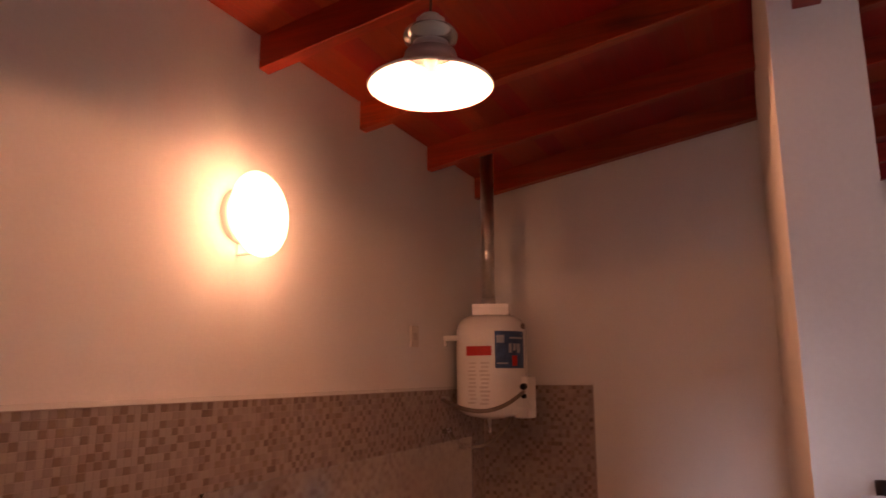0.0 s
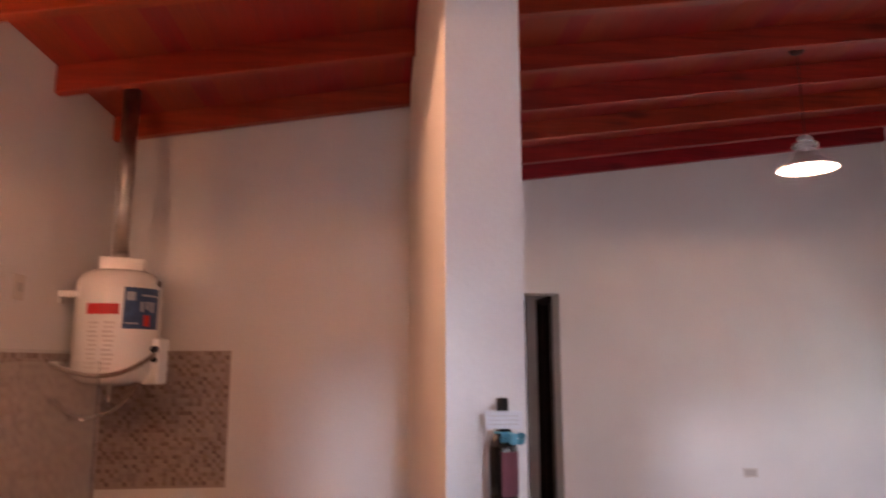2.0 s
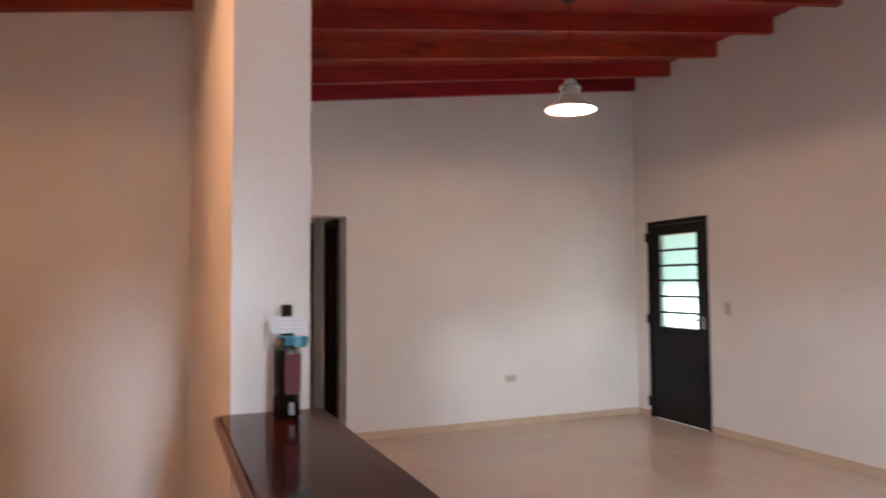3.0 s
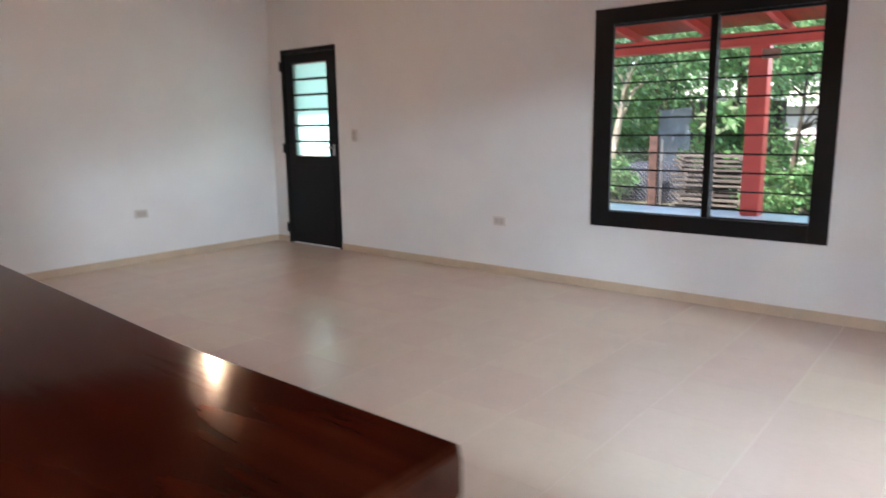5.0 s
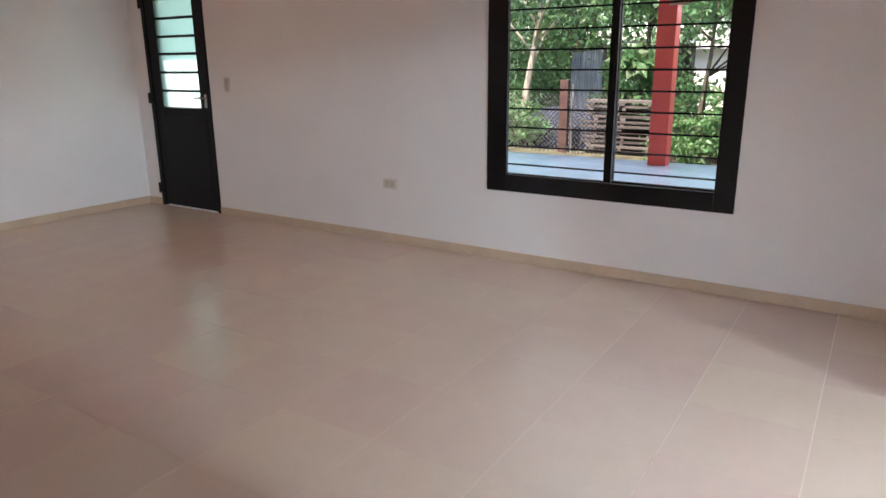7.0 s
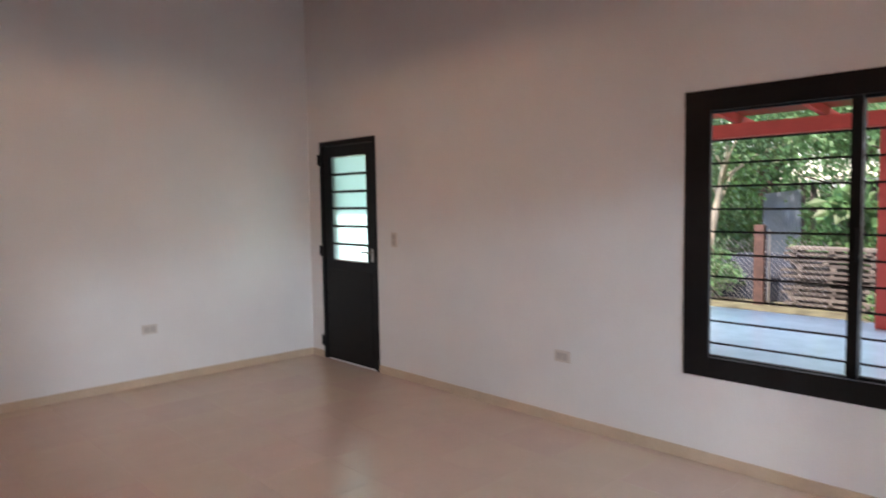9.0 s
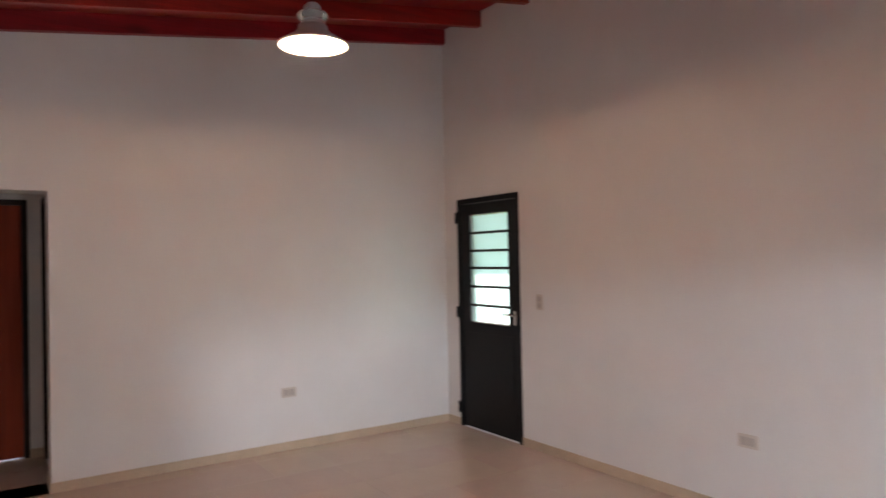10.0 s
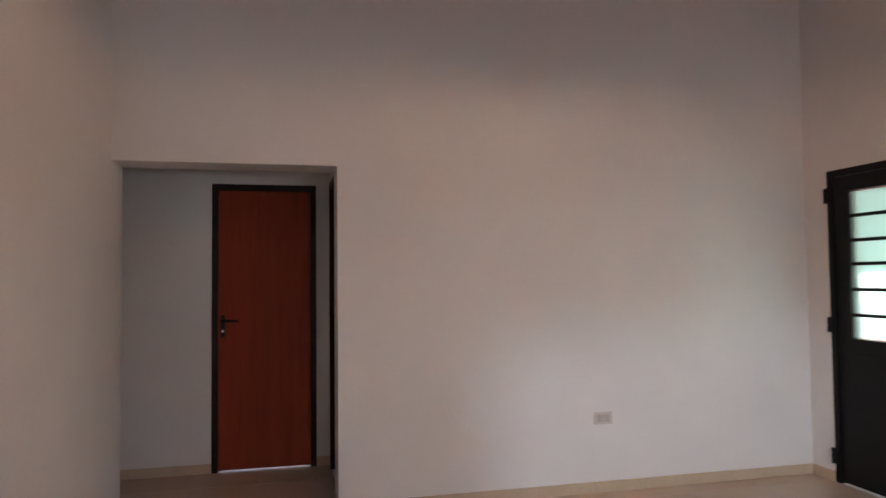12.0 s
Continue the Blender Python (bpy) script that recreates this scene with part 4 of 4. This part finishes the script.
def bush(label, base, radii, count, size, mat, seed):
    t = tagged(empty("bush", base), label, "bush", "garden bushes")
    rng = random.Random(seed)
    for k in range(7):
        a = rng.uniform(0, 6.28)
        part("stem", tube([(0, 0, -0.05), (math.cos(a) * radii[0] * 0.4, math.sin(a) * radii[1] * 0.4, radii[2] * 0.7), (math.cos(a) * radii[0] * 0.7, math.sin(a) * radii[1] * 0.7, radii[2] * 1.3)], [0.02, 0.014, 0.005], 6), BARK, t)
    v, f = leaves((0, 0, radii[2]), radii, count, size, seed)
    raw("foliage", v, f, mat, t)
    return t


bush("low bright green bush at the fence", (13.5, 6.2, G), (0.8, 0.7, 0.45), 2500, 0.09, LEAF_B, 21)
bush("low green plants beside the timber stack", (12.7, 3.0, G), (0.4, 0.5, 0.20), 1400, 0.07, LEAF, 22)
bush("broad-leaved plant behind the porch post", (12.9, 2.4, G), (0.6, 0.7, 0.45), 2600, 0.10, LEAF, 23)
bush("green shrub behind the timber stack", (15.2, 4.0, G), (1.0, 1.1, 0.7), 3000, 0.11, LEAF, 24)
bush("green shrub before the zinc sheet", (17.2, 8.3, G), (1.0, 0.9, 0.7), 2600, 0.12, LEAF_B, 25)
bush("dense green shrub by the shed", (18.5, 10.0, G), (1.6, 2.0, 1.3), 4000, 0.14, LEAF_D, 26)
bush("tall green shrub behind the zinc sheet", (19.5, 7.2, G), (1.1, 1.5, 1.0), 4500, 0.13, LEAF, 28)
bush("tall green shrub behind the fence", (18.8, 9.0, G), (1.0, 1.3, 1.0), 4000, 0.13, LEAF_D, 29)
bush("tall green shrub before the neighbouring house", (21.2, 6.0, G), (0.7, 1.3, 0.65), 3000, 0.15, LEAF_D, 31)
bush("tall dense green shrub along the far boundary", (21.5, 8.7, G), (1.0, 1.7, 1.6), 6500, 0.17, LEAF_B, 32)
bush("tall dense green shrub along the far boundary", (21.3, 11.4, G), (1.0, 1.9, 1.7), 6500, 0.17, LEAF, 33)
bush("green creeper beside the timber stack", (16.6, 5.2, G), (0.6, 0.7, 0.75), 2600, 0.12, LEAF_B, 30)
bush("green shrub below the young tree", (13.4, 1.7, G), (0.8, 0.9, 0.5), 2500, 0.10, LEAF, 27)

# chain-link fence
fence = tagged(empty("wire_fence", (13.0, 5.6, G)), "chain-link wire fence between rusty posts", "fence")
fv, ff = [], []


def wire(a, b, w=0.0015):
    a, b = Vector(a), Vector(b)
    d = (b - a).normalized()
    s, u = Vector((1, 0, 0)) * w, d.cross(Vector((1, 0, 0))).normalized() * w
    i = len(fv)
    for p in (a, b):
        fv.extend([p + s, p + u, p - s, p - u])
    ff.extend([(i + k, i + (k + 1) % 4, i + 4 + (k + 1) % 4, i + 4 + k) for k in range(4)])


FY0, FY1, FZ0, FZ1 = 4.1, 8.4, G, 0.78
pitch = 0.085
H = FZ1 - FZ0
k = FY0 - H
while k < FY1:
    for s in (1, -1):
        a0 = max(k, FY0)
        a1 = min(k + H, FY1)
        za, zb = a0 - k, a1 - k
        if s < 0:
            za, zb = H - za, H - zb
        wire((13.0 + 0.003 * s, a0, FZ0 + za), (13.0 + 0.003 * s, a1, FZ0 + zb))
    k += pitch
at(raw("mesh_wire", fv, ff, STEEL), fence)
piece("fence_post", box(12.95, 13.07, 5.03, 5.19, G - 0.1, 1.02, 0.012), RUST, fence, "rust brown post")
piece("fence_post", tube([(13.0, 4.96, G - 0.1), (13.0, 4.96, 0.95)], 0.018, 8), STEEL, fence)
piece("fence_post", box(12.96, 13.04, 6.95, 7.05, G - 0.1, 0.5, 0.01), RUST, fence)

# stacked planks
stack = tagged(empty("timber_stack", (13.2, 3.9, G)), "stack of weathered grey planks with gaps", "timber stack")
rng = random.Random(5)
for i in range(11):
    z = G + 0.03 + i * 0.088
    for w in (0, 1):
        y0, y1 = 3.38 + rng.uniform(-.16, .12), 4.74 + rng.uniform(-.10, .08)
        pb = box(13.1 + w * 0.24 + rng.uniform(-.03, .03), 13.28 + w * 0.24, y0, y1, z, z + rng.uniform(0.036, 0.050), 0.005)
        bmesh.ops.rotate(pb, verts=pb.verts[:], cent=(13.3, 4.0, z), matrix=Matrix.Rotation(radians(rng.uniform(-0.35, 0.35)), 3, "X"))
        piece("plank", pb, OLDWOOD, stack)
    for y in (3.5, 4.05, 4.55):
        if i < 10:
            o = rng.uniform(-.06, .06)
            piece("spacer", box(13.09, 13.5, y + o, y + o + rng.uniform(0.05, 0.10), z + 0.040, z + 0.090), OLDWOOD, stack)

# open lean-to with a pale sheet roof
lean = tagged(empty("shed", (18.0, 5.4, G)), "dark open lean-to with a pale sheet roof", "shed")
piece("roof", box(17.7, 20.6, 4.55, 6.05, 1.78, 1.83, 0.006), ROOFSHEET, lean, "pale metal sheet roof")
for x in (17.85, 20.4):
    for y in (4.68, 5.92):
        piece("post", box(x - 0.05, x + 0.05, y - 0.05, y + 0.05, G - 0.1, 1.78, 0.006), OLDWOOD, lean)
for k in range(10):
    piece("board", box(20.44, 20.47, 4.60 + k * 0.145, 4.738 + k * 0.145, G, 1.77, 0.003), OLDWOOD, lean)

# broad-leaved plant with one blossom
plant = tree("plant", "slender plant with broad hand-shaped leaves and an orange blossom", (14.5, 4.2, G), 1.65, (0.42, 0.42, 0.28), 260, 0.26, LEAF_B, 35, trunk_r=0.022, limbs=5, low=0.5)
petals = bmesh.new()
for k in range(7):
    a = k * 0.9
    c, d = Vector((0.03, 0.04, 1.84)), Vector((math.cos(a), math.sin(a), 0.35)) * 0.07
    e = Vector((-math.sin(a), math.cos(a), 0)) * 0.025
    petals.faces.new([petals.verts.new(p) for p in (c, c + d * 0.6 + e, c + d, c + d * 0.6 - e)])
part("blossom", petals, FLOWER, plant, "orange blossom")

# corrugated sheet and shed
sheet = tagged(empty("corrugated_sheet", (17.5, 6.7, G)), "weathered bluish corrugated zinc sheet standing upright", "metal sheet")
sv, sf = [], []
n = 96
for i in range(n + 1):
    y = 6.05 + 0.80 * i / n
    x = 17.5 + 0.022 * math.sin(i / n * 2 * math.pi * 12)
    for dx, z in ((0, G), (0, 1.62), (0.004, 1.62), (0.004, G)):
        sv.append((x + dx, y, z - 0.1 * (y - 6.05)))
for i in range(n):
    for k in range(4):
        sf.append((i * 4 + k, i * 4 + 4 + k, i * 4 + 4 + (k + 1) % 4, i * 4 + (k + 1) % 4))
at(raw("sheet", sv, sf, ZINC), sheet)
piece("stake", box(17.53, 17.60, 6.0, 6.08, G - 0.1, 1.75), OLDWOOD, sheet)
piece("stake", box(17.53, 17.60, 6.80, 6.88, G - 0.1, 1.7), OLDWOOD, sheet)

tarp = tagged(empty("tarpaulin", (14.2, 5.4, G)), "dark grey tarpaulin over a heap behind the fence", "tarpaulin")
bm = bmesh.new()
bmesh.ops.create_grid(bm, x_segments=26, y_segments=26, size=1)
for v in bm.verts:
    r = max(abs(v.co.x), abs(v.co.y))
    z = 0.72 * (1 - r ** 4) + 0.10 * noise.noise(v.co * 2.5) * (1 - r)
    v.co = Vector((14.2 + v.co.x * 0.7, 5.5 + v.co.y * 1.25, G + max(z, 0.005)))
ext = bmesh.ops.extrude_face_region(bm, geom=bm.faces[:])
bmesh.ops.translate(bm, verts=[g for g in ext["geom"] if isinstance(g, bmesh.types.BMVert)], vec=(0, 0, -0.004))
piece("cover", bm, TARP, tarp, smooth=True)


def house(label, x0, x1, y0, y1, h, roof_mat, wall_mat):
    t = tagged(empty("house", (x0, y0, G)), label, "house")
    piece("wall", box(x0, x1, y0, y1, G - 0.1, h), wall_mat, t)
    piece("roof", box(x0 - 0.4, x1 + 0.4, y0 - 0.4, y1 + 0.4, h, h + 0.12, 0.01), roof_mat, t)
    w = piece("window", box(x0 - 0.03, x0 + 0.02, y0 + 0.8, y0 + 1.6, 0.9, 1.8), BLACK, t)
    return t


house("low white neighbouring house with a pale metal roof", 22.5, 28.0, 1.0, 7.3, 1.66, ROOFSHEET, PLASTERW)
house("white rendered garden shed behind the trees", 23.0, 27.0, 10.2, 13.0, 1.6, ZINC, PLASTERW)


# ---- floor tiles ----
FT = 0.4535
ft = bpy.data.meshes.new("floor_tile")
ftb = box(0, 1, 0, 1, -0.006, 0, 0)
ftb.to_mesh(ft)
ftb.free()
ft.materials.append(FLOOR)
floor = bpy.data.objects["floor"]


def lay(x0, x1, y0, y1):
    # Wider joints along x imitate the ones that gleam in glancing light.
    g, h = 0.0007, 0.0014
    i0, i1 = math.floor((x0 - 2.955) / FT), math.ceil((x1 - 2.955) / FT)
    j0, j1 = math.floor((y0 - 0.245) / FT), math.ceil((y1 - 0.245) / FT)
    for i in range(i0, i1):
        for j in range(j0, j1):
            a, b = max(x0, 2.955 + i * FT + g), min(x1, 2.955 + (i + 1) * FT - g)
            c, d = max(y0, 0.245 + j * FT + h), min(y1, 0.245 + (j + 1) * FT - h)
            if b - a > 0.01 and d - c > 0.01:
                ob = new("tile", ft)
                ob.parent = floor
                ob.location, ob.scale = (a, c, 0), (b - a, d - c, 1)


lay(PX1, XE, YS, YN)
lay(XW, PX0, YS, YK)
lay(PX0, PX1, YS, 0.225)
lay(PX1, 2.065, YN, YN + TN)
lay(XW, HX1, YN + TN, YH)

# ---- single mosaic tiles ----
for x, y, z, k in singles:
    ob = new("mosaic_tile", tile_w[k])
    ob.parent = panel_w
    ob.location = (x, y, z)
